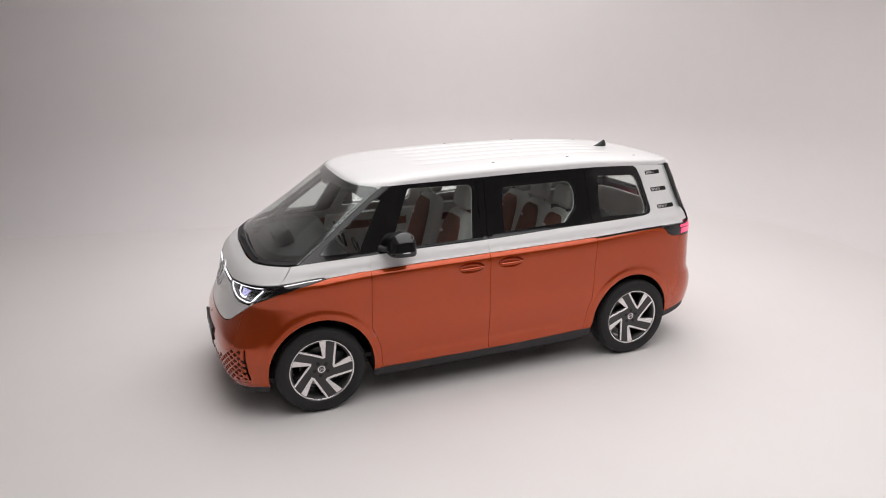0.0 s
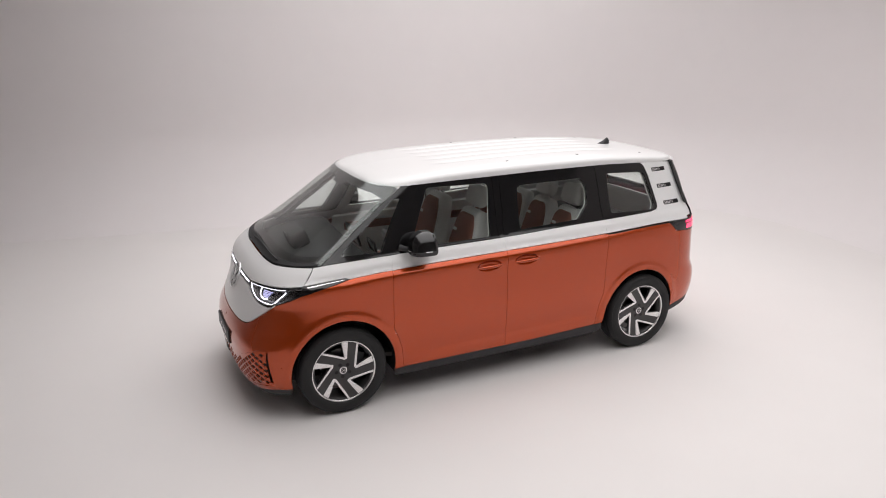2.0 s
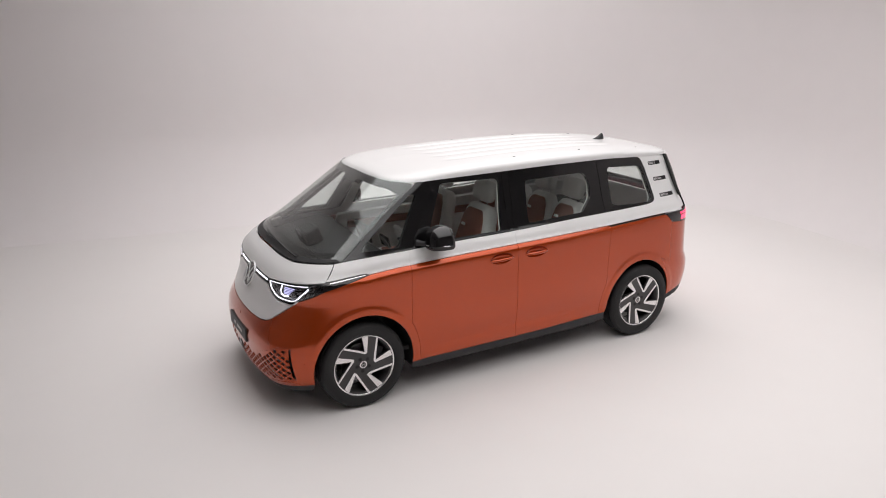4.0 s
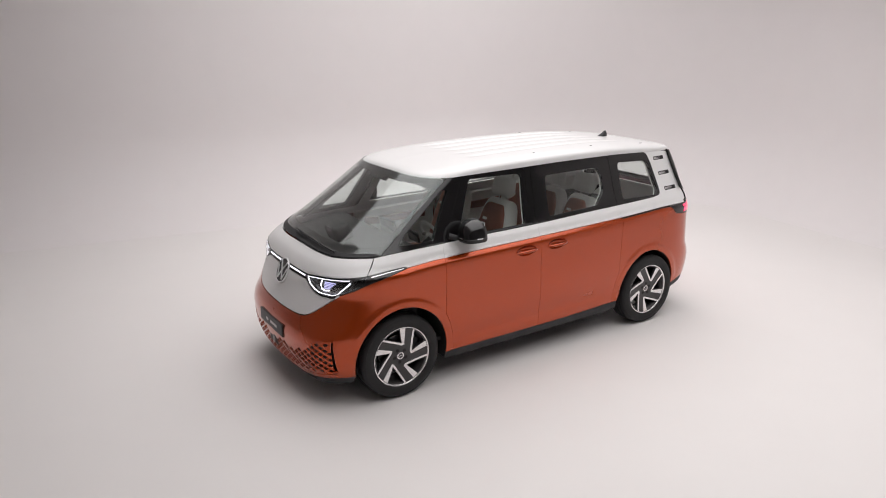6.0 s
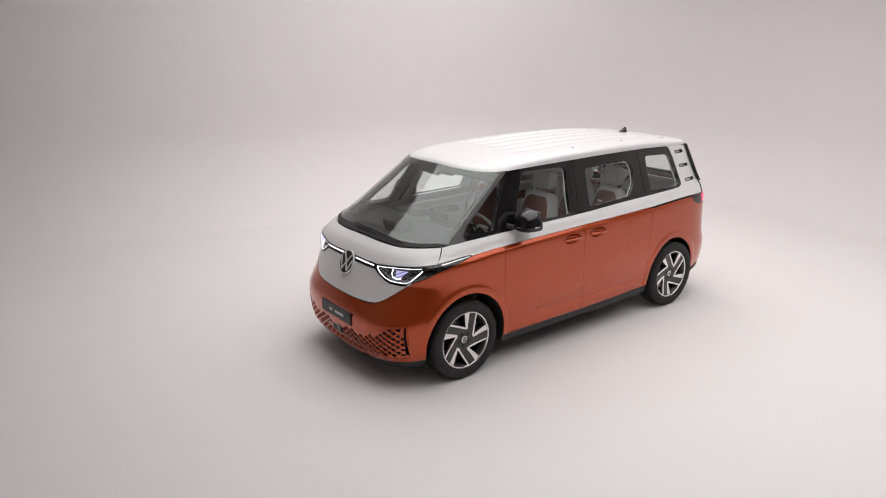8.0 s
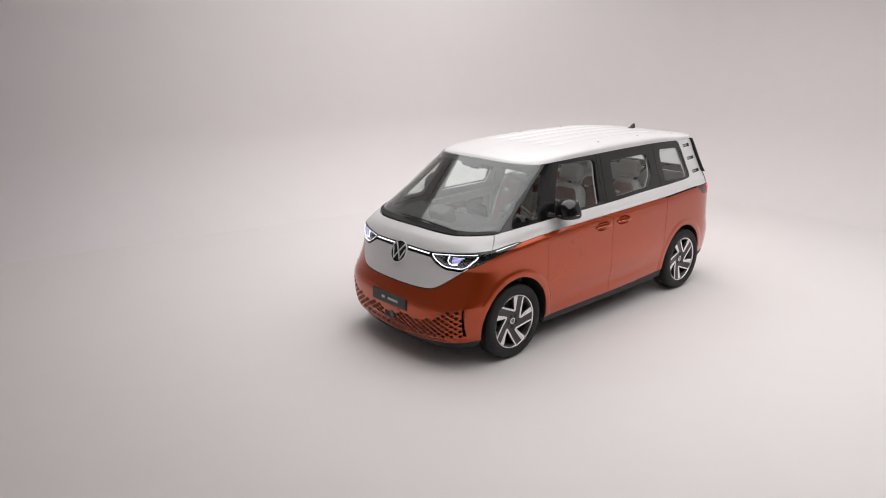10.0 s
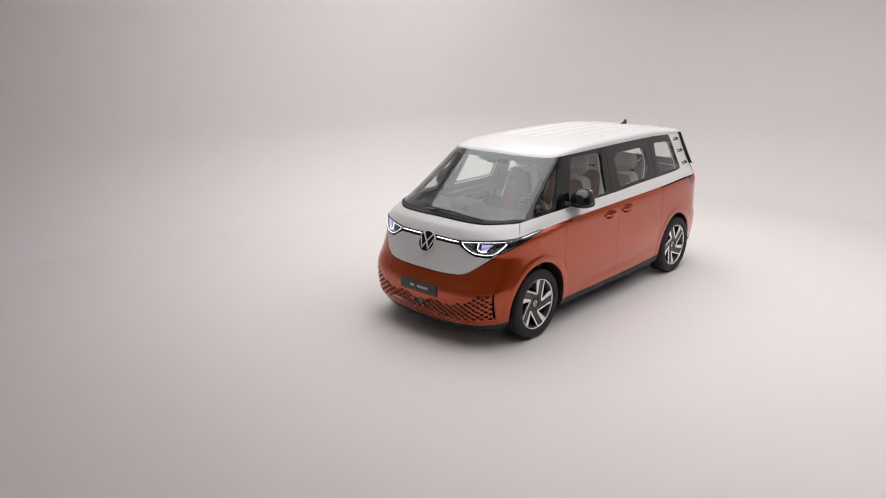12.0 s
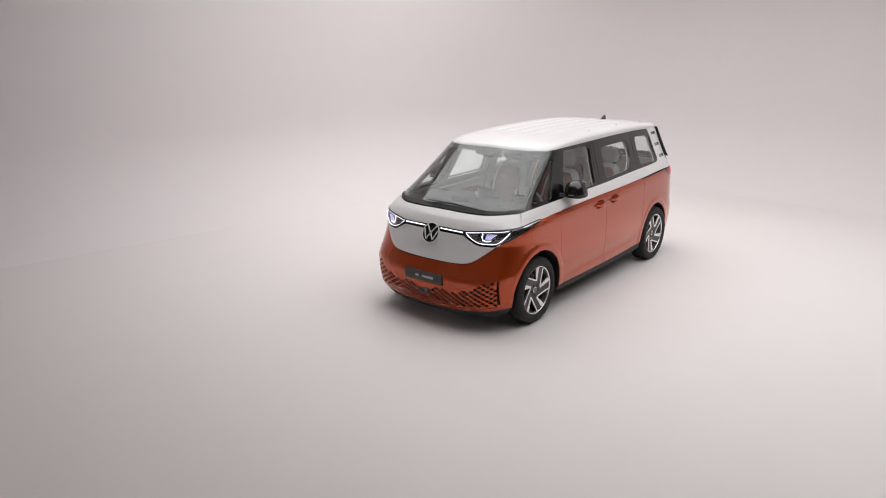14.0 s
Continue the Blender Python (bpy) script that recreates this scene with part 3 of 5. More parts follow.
def headlight(flip):
    lamp = empty("headlight", (0, 0, 0), car)
    tagged(lamp, "lit headlight with a white outline and clear lens")
    edge = [fy(y, z) for y, z in ((0.41, 1.0625), (0.50, 1.074), (0.62, 1.088), (0.72, 1.0975), (0.80, 1.1045), (0.865, 1.112))] + [sx(-1.78, 1.114), sx(-1.80, 1.06), sx(-1.86, 1.026), sx(-1.94, 0.981)] + [fy(y, z) for y, z in ((0.792, 0.9645), (0.76, 0.9455), (0.72, 0.9385), (0.60, 0.941), (0.545, 0.957), (0.48, 0.99), (0.43, 1.024))]
    panel("housing", edge, GLOSS, lamp, lift=-0.035, gap=0.0, thick=0.01, flip=flip, label="black lamp housing")
    # a black frame that fills the edge between housing and lens
    ring_hole = shrunk(dense(edge), 0.010)
    panel("bezel", edge, GLOSS, lamp, [ring_hole], gap=0.002, thick=0.034, flip=flip, lift=-0.001)
    top = [(0.43, 1.0545), (0.50, 1.062), (0.62, 1.077), (0.72, 1.087), (0.80, 1.094), (0.85, 1.0995)]
    low = [(0.43, 1.0545), (0.445, 1.036), (0.485, 1.002), (0.55, 0.967), (0.60, 0.953), (0.67, 0.9495), (0.74, 0.9515), (0.772, 0.961), (0.80, 0.985), (0.83, 1.018), (0.855, 1.053), (0.862, 1.078)]
    for name, line in (("light_guide", top), ("light_guide", low)):
        pts = []
        for (a, b), (c, d) in zip(line, line[1:]):
            for k in range(4):
                s, z = fy(a + (c - a) * k / 4, b + (d - b) * k / 4)
                pts.append(skin(s, z) - skin_normal(s, z) * 0.012)
        s, z = fy(*line[-1])
        pts.append(skin(s, z) - skin_normal(s, z) * 0.012)
        pts = [(p.x, p.y * (-1 if flip else 1), p.z) for p in pts]
        part(name, tube(pts, 0.0058, 6), LED, lamp, "lit white outline")
    # projector: a U-shaped light with a bluish block of fins
    def at(y, z, d):
        s, zz = fy(y, z)
        p = skin(s, zz) - skin_normal(s, zz) * d
        return Vector((p.x, p.y * (-1 if flip else 1), p.z))
    pts = [at(0.615, 1.068, 0.02), at(0.612, 1.02, 0.02), at(0.625, 0.99, 0.02), at(0.66, 0.978, 0.02), at(0.705, 0.986, 0.02)]
    part("projector_frame", tube(pts, 0.0062, 6), LED, lamp)
    for k in range(5):
        z = 0.998 + 0.015 * k
        a, b = at(0.652, z, 0.024), at(0.712 + 0.012 * k, z + 0.004, 0.024)
        part("projector_fin", tube([a, (a + b) / 2, b], 0.0042, 6), LEDBLUE, lamp)
    part("reflector", tube([at(0.47, 1.045, 0.026), at(0.52, 1.035, 0.028), at(0.57, 1.02, 0.026)], [0.012, 0.022, 0.018], 10), GRAPHITE, lamp)
    panel("lens", edge, LENS, lamp, gap=0.003, thick=0.003, flip=flip, label="clear lamp lens").visible_shadow = False
    # the black tail of the lamp along the wing, with its light line
    tail = [sx(-1.78, 1.118), sx(-1.70, 1.1265), sx(-1.60, 1.135), sx(-1.50, 1.1420), sx(-1.44, 1.1435), sx(-1.422, 1.1395), sx(-1.433, 1.1335)] + [sx(x, z) for x, z in reversed(LAMP_LOW[1:-1])] + [sx(-1.86, 1.030), sx(-1.805, 1.062)]
    trim = panel("side_trim", tail, GLOSS, lamp, flip=flip, gap=0.001, lift=0.001, label="gloss black trim running back from the lamp")
    line = [sx(-1.745, 1.1155), sx(-1.60, 1.1295), sx(-1.455, 1.1375), sx(-1.453, 1.1345), sx(-1.60, 1.1245), sx(-1.745, 1.109)]
    panel("trim_line", line, ALLOY, lamp, flip=flip, gap=0, thick=0.005, lift=0.004, label="pale line in the trim")


def wing_strip(flip):
    loop = seam_pts([(-1.768, 1.124), (-1.722, 1.17), (-1.668, 1.2355)]) + [sx(x, BELT(x)) for x in (-1.64, -1.6, -1.56, -1.45, -1.3, -1.2, -1.1)] + seam_pts(DOOR_SEAM[:2])
    loop += [sx(x, CREASE(x) + 0.0005) for x in (-1.15, -1.25, -1.35, -1.418)] + [sx(-1.44, 1.1465), sx(-1.50, 1.1450), sx(-1.60, 1.139), sx(-1.70, 1.1295)]
    panel("wing_top", loop, WHITE, car, flip=flip, label="white upper wing panel")


def handle(x, parent, flip):
    """A pull handle across a scooped pocket."""
    z = CREASE(x) - 0.100
    s0 = sx(x, z)[0]
    m = -1 if flip else 1

    def at(dx, dz, d):
        p = skin(s0 + dx, z + dz) + skin_normal(s0 + dx, z + dz) * d
        return (p.x, p.y * m, p.z)

    pts = [at(-0.118 + 0.236 * k / 12, 0.008 * (k / 12 - 0.5), 0.006 + 0.024 * math.sin(math.pi * k / 12) ** 0.6) for k in range(13)]
    bm = tube(pts, [0.006 + 0.0075 * math.sin(math.pi * k / 12) ** 0.5 for k in range(13)], 10)
    part("door_handle", bm, ORANGE, parent, "orange pull handle over a scooped pocket")


def pocket_hole(x):
    z = CREASE(x) - 0.098
    s0 = sx(x, z)[0]
    return [(s0 + 0.116 * math.cos(a), z + 0.050 * math.sin(a)) for a in (2 * math.pi * k / 28 for k in range(28))]


def pocket(x, parent, flip):
    z = CREASE(x) - 0.098
    s0 = sx(x, z)[0]
    bm, rings, m = bmesh.new(), [], -1 if flip else 1
    for k in range(7):
        r, d = math.cos(math.pi / 2 * k / 6), 0.055 * math.sin(math.pi / 2 * k / 6)
        ring = []
        for j in range(28):
            a = 2 * math.pi * j / 28
            s, zz = s0 + 0.1175 * max(r, 0.02) * math.cos(a), z + 0.0515 * max(r, 0.02) * math.sin(a)
            p = skin(s, zz) - skin_normal(s, zz) * (d + 0.001)
            ring.append(bm.verts.new((p.x, p.y * m, p.z)))
        rings.append(ring)
    for a, b in zip(rings, rings[1:]):
        for j in range(28):
            f = (a[j], a[(j + 1) % 28], b[(j + 1) % 28], b[j])
            bm.faces.new(f if not flip else f[::-1])
    bm.faces.new(rings[-1] if not flip else rings[-1][::-1])
    part("handle_pocket", bm, ORANGE, parent)


TRI = [(-1.452, 1.297), (-1.118, 1.297), (-0.893, 1.69), (-0.955, 1.69), (-1.377, 1.37)]
DOORWIN = [(-0.862, 1.300), (-0.128, 1.306), (-0.075, 1.742), (-0.665, 1.752)]
SLIDEWIN = [(0.160, 1.330), (0.778, 1.352), (0.898, 1.47), (0.915, 1.60), (0.865, 1.700), (0.185, 1.694)]
QUARTWIN = [(1.142, 1.362), (1.632, 1.352), (1.668, 1.40), (1.588, 1.700), (1.145, 1.720)]
AFRONT = [(-1.61, 1.241), (-1.44, 1.365), (-1.271, 1.496), (-1.08, 1.635), (-0.889, 1.770)]
ASEAM = [(-1.0, 1.269), (-0.93, 1.40), (-0.83, 1.60), (-0.735, 1.782)]


def win_loop(shape, radius):
    return [sx(x, z) for x, z in dense(fillet(shape, radius), 0.03)]


def glazing(flip):
    """The gloss black band round the side windows, one piece a door, with its panes."""
    loop = seam_pts(AFRONT) + along_x(EAVE, -0.885, -0.738, 5) + seam_pts(ASEAM[::-1]) + [sx(x, BELT(x)) for x in (-1.1, -1.2, -1.3, -1.4, -1.5, -1.57)]
    quarter = empty("front_quarter_window", (0, 0, 0), car)
    tagged(quarter, "black A-pillar with a small fixed window")
    hole = win_loop(TRI, [0.02, 0.02, 0.04, 0.02, 0.02])
    panel("pillar_frame", loop, GLOSS, quarter, [hole], flip=flip, thick=0.03)
    panel("pane", shrunk(hole, -0.008), GLASS, quarter, flip=flip, gap=0, thick=0.004, lift=-0.012, step=0.08).visible_shadow = False


def front_door(flip):
    door = empty("front_door", (0, 0, 0), car)
    tagged(door, "closed front door, white above and orange below")
    b = [(0.0, BELT(0)), (-0.012, 1.1855), (-0.022, 0.9), (-0.022, 0.6), (-0.02, 0.312)]
    lower = seam_pts(DOOR_SEAM[1:]) + [sx(x, SILL(x)) for x in (-0.9, -0.7, -0.5, -0.3, -0.15)] + seam_pts(b[:0:-1]) + [sx(x, CREASE(x)) for x in (-0.2, -0.4, -0.6, -0.8, -0.95)]
    panel("lower_skin", lower, ORANGE, door, [pocket_hole(-0.193)], flip=flip, label="orange metallic door skin", gap=0.0034, extra=crease_rows(-1.05, -0.03) + hollow_rows(-0.97, -0.03))
    upper = seam_pts(DOOR_SEAM[:2]) + [sx(x, CREASE(x) + 0.0004) for x in (-0.95, -0.8, -0.6, -0.4, -0.2)] + [sx(*b[1]), sx(*b[0])] + [sx(x, BELT(x)) for x in (-0.15, -0.3, -0.5, -0.7, -0.85, -0.95)]
    panel("upper_skin", upper, WHITE, door, flip=flip, label="white upper door skin", gap=0.0022)
    pocket(-0.193, door, flip)
    handle(-0.193, door, flip)
    loop = seam_pts(ASEAM) + along_x(EAVE, -0.735, -0.052, 12) + [sx(-0.052, 1.6), sx(-0.052, 1.45), sx(-0.052, BELT(-0.052))] + list(reversed(along_x(BELT, -0.98, -0.052, 14)))[1:]
    hole = win_loop(DOORWIN, [0.02, 0.03, 0.06, 0.03])
    panel("window_frame", loop, GLOSS, door, [hole], flip=flip, thick=0.035)
    panel("window", shrunk(hole, -0.008), GLASS, door, flip=flip, gap=0, thick=0.004, lift=-0.014, step=0.08, label="clear side window").visible_shadow = False
    sill = [sx(x, BELT(x) + d) for d, xs in ((0.004, (-0.87, -0.6, -0.3, -0.06)), (0.017, (-0.06, -0.3, -0.6, -0.87))) for x in xs]
    panel("weather_strip", sill, TRIM, door, flip=flip, gap=0, thick=0.01, lift=0.005)
    pillar = [sx(-0.049, BELT(-0.049)), sx(-0.049, 1.5), sx(-0.049, EAVE(-0.049)), sx(0.018, EAVE(0.018)), sx(0.016, 1.5), sx(0.004, BELT(0.0))]
    panel("b_pillar_cover", pillar, GLOSS, door, flip=flip, gap=0.0018, thick=0.03)


def sliding_door(flip):
    door = empty("sliding_door", (0, 0, 0), car)
    tagged(door, "closed sliding side door, white above and orange below")
    b = [(0.0, BELT(0)), (-0.012, 1.1855), (-0.022, 0.9), (-0.022, 0.6), (-0.02, 0.312)]
    lower = seam_pts(b[1:]) + [sx(x, SILL(x)) for x in (0.2, 0.4, 0.6, 0.8)] + seam_pts(SLIDE_SEAM[::-1]) + [sx(x, CREASE(x)) for x in (0.9, 0.7, 0.5, 0.3, 0.15)]
    panel("lower_skin", lower, ORANGE, door, [pocket_hole(0.174)], flip=flip, label="orange metallic door skin", gap=0.0034, extra=crease_rows(0.0, 1.03) + hollow_rows(0.0, 0.94))
    upper = [sx(*b[0]), sx(*b[1])] + [sx(x, CREASE(x) + 0.0004) for x in (0.15, 0.3, 0.5, 0.7, 0.9)] + [sx(1.050, 1.2075), sx(1.052, BELT(1.05))] + [sx(x, BELT(x)) for x in (0.9, 0.7, 0.5, 0.3, 0.15)]
    panel("upper_skin", upper, WHITE, door, flip=flip, label="white upper door skin", gap=0.0022)
    pocket(0.174, door, flip)
    handle(0.174, door, flip)
    loop = [sx(0.006, BELT(0.006)), sx(0.018, 1.5), sx(0.021, EAVE(0.021))] + along_x(EAVE, 0.06, 1.02, 16) + [sx(1.035, 1.6), sx(1.046, BELT(1.046))] + list(reversed(along_x(BELT, 0.05, 1.0, 12)))
    hole = win_loop(SLIDEWIN, [0.03, 0.02, 0.03, 0.04, 0.05, 0.04])
    panel("window_frame", loop, GLOSS, door, [hole], flip=flip, thick=0.035)
    panel("window", shrunk(hole, -0.008), GLASS, door, flip=flip, gap=0, thick=0.004, lift=-0.004, step=0.08, label="clear side window").visible_shadow = False


def vent_hole(x, z):
    w, h = 0.116, 0.019
    s = sx(x, z)[0]
    return fillet([(s - w, z - h), (s + w, z - h), (s + w, z + h), (s - w, z + h)], 0.012, 4)


VENTS = [(1.776, 1.7045), (1.828, 1.551), (1.886, 1.394)]
GATE = [(1.90, 1.762), (1.925, 1.65), (1.965, 1.50), (2.02, 1.37), (2.068, 1.243)]


def rear_quarter(flip):
    quarter = empty("rear_quarter", (0, 0, 0), car)
    tagged(quarter, "rear quarter panel, white above and orange below")
    rail = [sx(x, CREASE(x) - 0.0135) for x in (1.2, 1.35, 1.5, 1.65, 1.78)]
    lower = seam_pts([(1.050, 1.194)] + SLIDE_SEAM[1:]) + [sx(1.03, 0.338)] + arch(REAR_HUB, 3, 181, 44)
    lower += [sx(2.0, 0.385), sx(2.15, 0.415), ry(0.70, 0.445), ry(0.60, 0.45), ry(0.60, 0.70), ry(0.66, 0.76), ry(0.69, 0.90), ry(0.715, 1.10)]
    lower += [sx(2.15, 1.105), sx(2.0, 1.118), sx(1.90, 1.130), sx(1.865, 1.137), sx(1.80, 1.205)] + list(reversed(rail))
    panel("lower_skin", lower, ORANGE, quarter, flip=flip, label="orange metallic rear quarter", extra=arch_rings(REAR_HUB) + crease_rows(1.06, 1.75))
    upper = [sx(1.046, BELT(1.046)), sx(1.051, 1.2068)] + [sx(x, CREASE(x) - 0.0005) for x in (1.2, 1.35, 1.5, 1.65, 1.78)] + [sx(1.95, 1.2265), sx(2.068, 1.224)]
    upper += seam_pts(GATE[::-1])
    upper += [sx(1.80, EAVE(1.80) - 0.001), sx(1.66, EAVE(1.66) - 0.001), sx(1.56, 1.780), sx(1.60, 1.745), sx(1.638, 1.66), sx(1.675, 1.52), sx(1.70, 1.40), sx(1.695, 1.365), sx(1.675, 1.345), sx(1.63, 1.336)]
    upper += [sx(x, BELT(x)) for x in (1.5, 1.35, 1.2)]
    panel("upper_skin", upper, WHITE, quarter, [vent_hole(*v) for v in VENTS], flip=flip, label="white rear pillar panel with three slots")
    for x, z in VENTS:
        panel("vent_insert", vent_hole(x, z), PRINT, quarter, flip=flip, gap=0.0005, thick=0.008, lift=-0.006, label="black slotted vent insert")
        s = sx(x, z)[0]
        for k in range(6):
            a = s - 0.092 + 0.021 * k
            w = 0.0062 - 0.0007 * k
            bar = [(a - w, z - 0.011), (a + w, z - 0.011), (a + w + 0.007, z), (a + w, z + 0.011), (a - w, z + 0.011), (a - w + 0.007, z)]
            panel("vent_bar", bar, ALLOY, quarter, flip=flip, gap=0, thick=0.003, lift=-0.003, step=0.05)
    rail_strip = [sx(x, CREASE(x) - 0.0005) for x in (1.045, 1.2, 1.4, 1.6, 1.80)] + [sx(x, CREASE(x) - 0.014) for x in (1.80, 1.6, 1.4, 1.2, 1.045)]
    panel("slide_rail", rail_strip, VOID, quarter, flip=flip, gap=-0.004, thick=0.006, lift=-0.016, label="dark sliding-door rail slot")
    frame_loop = [sx(1.05, BELT(1.05)), sx(1.039, 1.6), sx(1.024, EAVE(1.024))] + along_x(EAVE, 1.06, 1.46, 8) + [sx(1.53, 1.779), sx(1.56, 1.777), sx(1.585, 1.764), sx(1.602, 1.74), sx(1.636, 1.66), sx(1.673, 1.52), sx(1.698, 1.40), sx(1.693, 1.366), sx(1.674, 1.347), sx(1.63, 1.337)] + [sx(x, BELT(x)) for x in (1.5, 1.35, 1.2)]
    hole = win_loop(QUARTWIN, [0.03, 0.05, 0.05, 0.06, 0.05])
    panel("window_frame", frame_loop, GLOSS, quarter, [hole], flip=flip, thick=0.035)
    panel("window", shrunk(hole, -0.008), GLASS, quarter, flip=flip, gap=0, thick=0.004, lift=-0.004, step=0.08, label="fixed rear side window").visible_shadow = False
    lamp = [sx(1.785, 1.2185), sx(1.95, 1.222), sx(2.068, 1.2205), ry(0.78, 1.2185), ry(0.55, 1.2185), ry(0.55, 1.108), ry(0.715, 1.104), sx(2.15, 1.108), sx(2.0, 1.121), sx(1.90, 1.133), sx(1.868, 1.14), sx(1.803, 1.206)]
    tail = panel("tail_light", lamp, GLOSS, quarter, flip=flip, gap=0.002, lift=0.003, label="smoked tail light with a lit red end")
    for z0, z1, x in ((1.136, 1.182, 2.005), (1.191, 1.211, 2.0)):
        red = [sx(x, z0), sx(x + 0.01, z1), sx(2.07, z1), ry(0.78, z1), ry(0.5, z1), ry(0.5, z0), ry(0.75, z0), sx(2.12, z0)]
        panel("red_lamp", red, REDLAMP, tail, flip=flip, gap=0.002, thick=0.006, lift=0.007, label="lit red lamp")
    # a thin blade that carries the side line past the rounded corner
    lead = curve_of([(1.36, 2.066), (1.50, 2.020), (1.61, 1.985), (1.775, 1.935)])
    trail = curve_of([(1.36, 2.073), (1.50, 2.054), (1.61, 2.030), (1.775, 1.974)])
    bm, rows, m = bmesh.new(), [], -1 if flip else 1
    for k in range(15):
        z = 1.36 + 0.412 * k / 14
        y = half_width(1.95, z) + 0.004
        x0, x1 = lead(z), trail(z)
        mid = (x0 + x1) / 2
        rows.append([bm.verts.new((x, -m * (y + d), z)) for x, d in ((x0, -0.004), (x0 + 0.003, 0.0), (mid, -0.004), (x1 - 0.003, -0.016), (x1, -0.022), (x1 - 0.004, -0.070), (x0 + 0.004, -0.060))])
    for a, b in zip(rows, rows[1:]):
        for j in range(7):
            bm.faces.new((a[j], a[(j + 1) % 7], b[(j + 1) % 7], b[j]))
    bm.faces.new(rows[0])
    bm.faces.new(rows[-1][::-1])
    bmesh.ops.recalc_face_normals(bm, faces=bm.faces[:])
    part("spoiler_side", bm, GLOSS, quarter, "gloss black rear spoiler blade")
    edge = seam_pts([(x + 0.002, z) for x, z in GATE]) + [ry(0.775, 1.243), ry(0.76, 1.35)] + [sx(2.10, 1.355), sx(2.04, 1.50), sx(1.985, 1.64), sx(1.94, 1.755)]
    panel("gate_edge", edge, WHITE, quarter, flip=flip, gap=0.0022, label="white tailgate edge")


def tailgate():
    gate = empty("tailgate", (0, 0, 0), car)
    tagged(gate, "closed tailgate with a dark rear window")

    def back(y, z):
        x = BACK + (TAILEND(z) - BACK) * max(0.0, 1 - (abs(y) / half_width(BACK, z)) ** 5) ** 0.2
        return Vector((x, y, z))

    def back_normal(y, z):
        e = 0.004
        return (back(y + e, z) - back(y - e, z)).cross(back(y, z + e) - back(y, z - e)).normalized()

    def pane(name, half, mat, label="", **kw):
        panel(name, half + [(-y, z) for y, z in reversed(half)], mat, gate, label=label, place=back, normal=back_normal, **kw)

    rim = fillet([(0.64, 1.37), (0.60, 1.50), (0.54, 1.66), (-0.54, 1.66), (-0.60, 1.50), (-0.64, 1.37)], 0.05)
    pane("upper_skin", [(0.795, 1.225), (0.765, 1.335), (0.68, 1.50), (0.61, 1.64), (0.56, 1.762)], GLOSS, "gloss black rear window panel", holes=[rim])
    panel("window", shrunk(rim, -0.01), GLASS, gate, label="clear rear window", place=back, normal=back_normal, lift=-0.006, thick=0.004, gap=0, step=0.1).visible_shadow = False
    pane("lower_skin", [(0.60, 0.345), (0.60, 0.70), (0.66, 0.76), (0.69, 0.90), (0.715, 1.102)], ORANGE, "orange lower tailgate")
    pane("inner_lining", [(0.72, 0.45), (0.74, 0.8), (0.76, 1.2), (0.73, 1.30)], CABIN, "light grey tailgate lining", lift=-0.06, step=0.1)
    pane("lamp_band", [(0.55, 1.106), (0.55, 1.22)], REDLAMP, "red light band")


# ---- roof ----
def header_x(y):
    """The front edge of the roof."""
    z = 1.795
    n, w = SQUARE(z), half_width(FLANK(z), z)
    q, bend = min(1.0, abs(y) / w), FLANK(z) - BOW(z) * w * w
    return bend - (bend - NOSE(z)) * max(0.0, 1 - q**n) ** (1 / n) + BOW(z) * y * y


def roof_place(x, y):
    fore = min(1.0, max(0.0, (-0.2 - x) / 0.6))
    z0 = EAVE(max(x, -0.95)) + 0.012 * max(0, 1 - abs(y) / 0.6) * fore * fore * (3 - 2 * fore)
    w = half_width(x, EAVE(x))
    if x > BACK:
        q = (x - BACK) / (TAILEND(1.77) - BACK)
        w *= max(1e-4, 1 - min(1, q) ** 5) ** 0.2
    if x < -0.4:
        lo, hi = 0.0, w
        for _ in range(24):
            m = (lo + hi) / 2
            lo, hi = (m, hi) if header_x(m) < x else (lo, m)
        w = max(min(w, lo), 1e-3)
    q = min(1.0, abs(y) / max(w, 1e-3))
    across = max(0.0, 1 - q**4.2) ** (1 / 4.2)
    h = 0.101 - 0.018 * max(0, x - 0.6) ** 2
    front = max(0.0, (0.2 - x) / (0.2 - header_x(y)))
    rear = max(0.0, (x - 0.9) / (2.155 - 0.9))
    ahead = max(0.0, 1 - min(1, front) ** 2.3) ** (1 / 2.3)
    behind = max(0.0, 1 - min(1, rear) ** 3.2) ** (1 / 3.2)
    z = z0 + h * across * ahead * behind
    ends = min(1, max(0, (x + 0.52) / 0.25)) * min(1, max(0, (1.52 - x) / 0.2))
    ends = ends * ends * (3 - 2 * ends)
    for k in (-2, -1, 0, 1, 2):
        z -= 0.010 * ends * math.exp(-(((y - 0.19 * k) / 0.038) ** 6))
    return Vector((x, y, z))


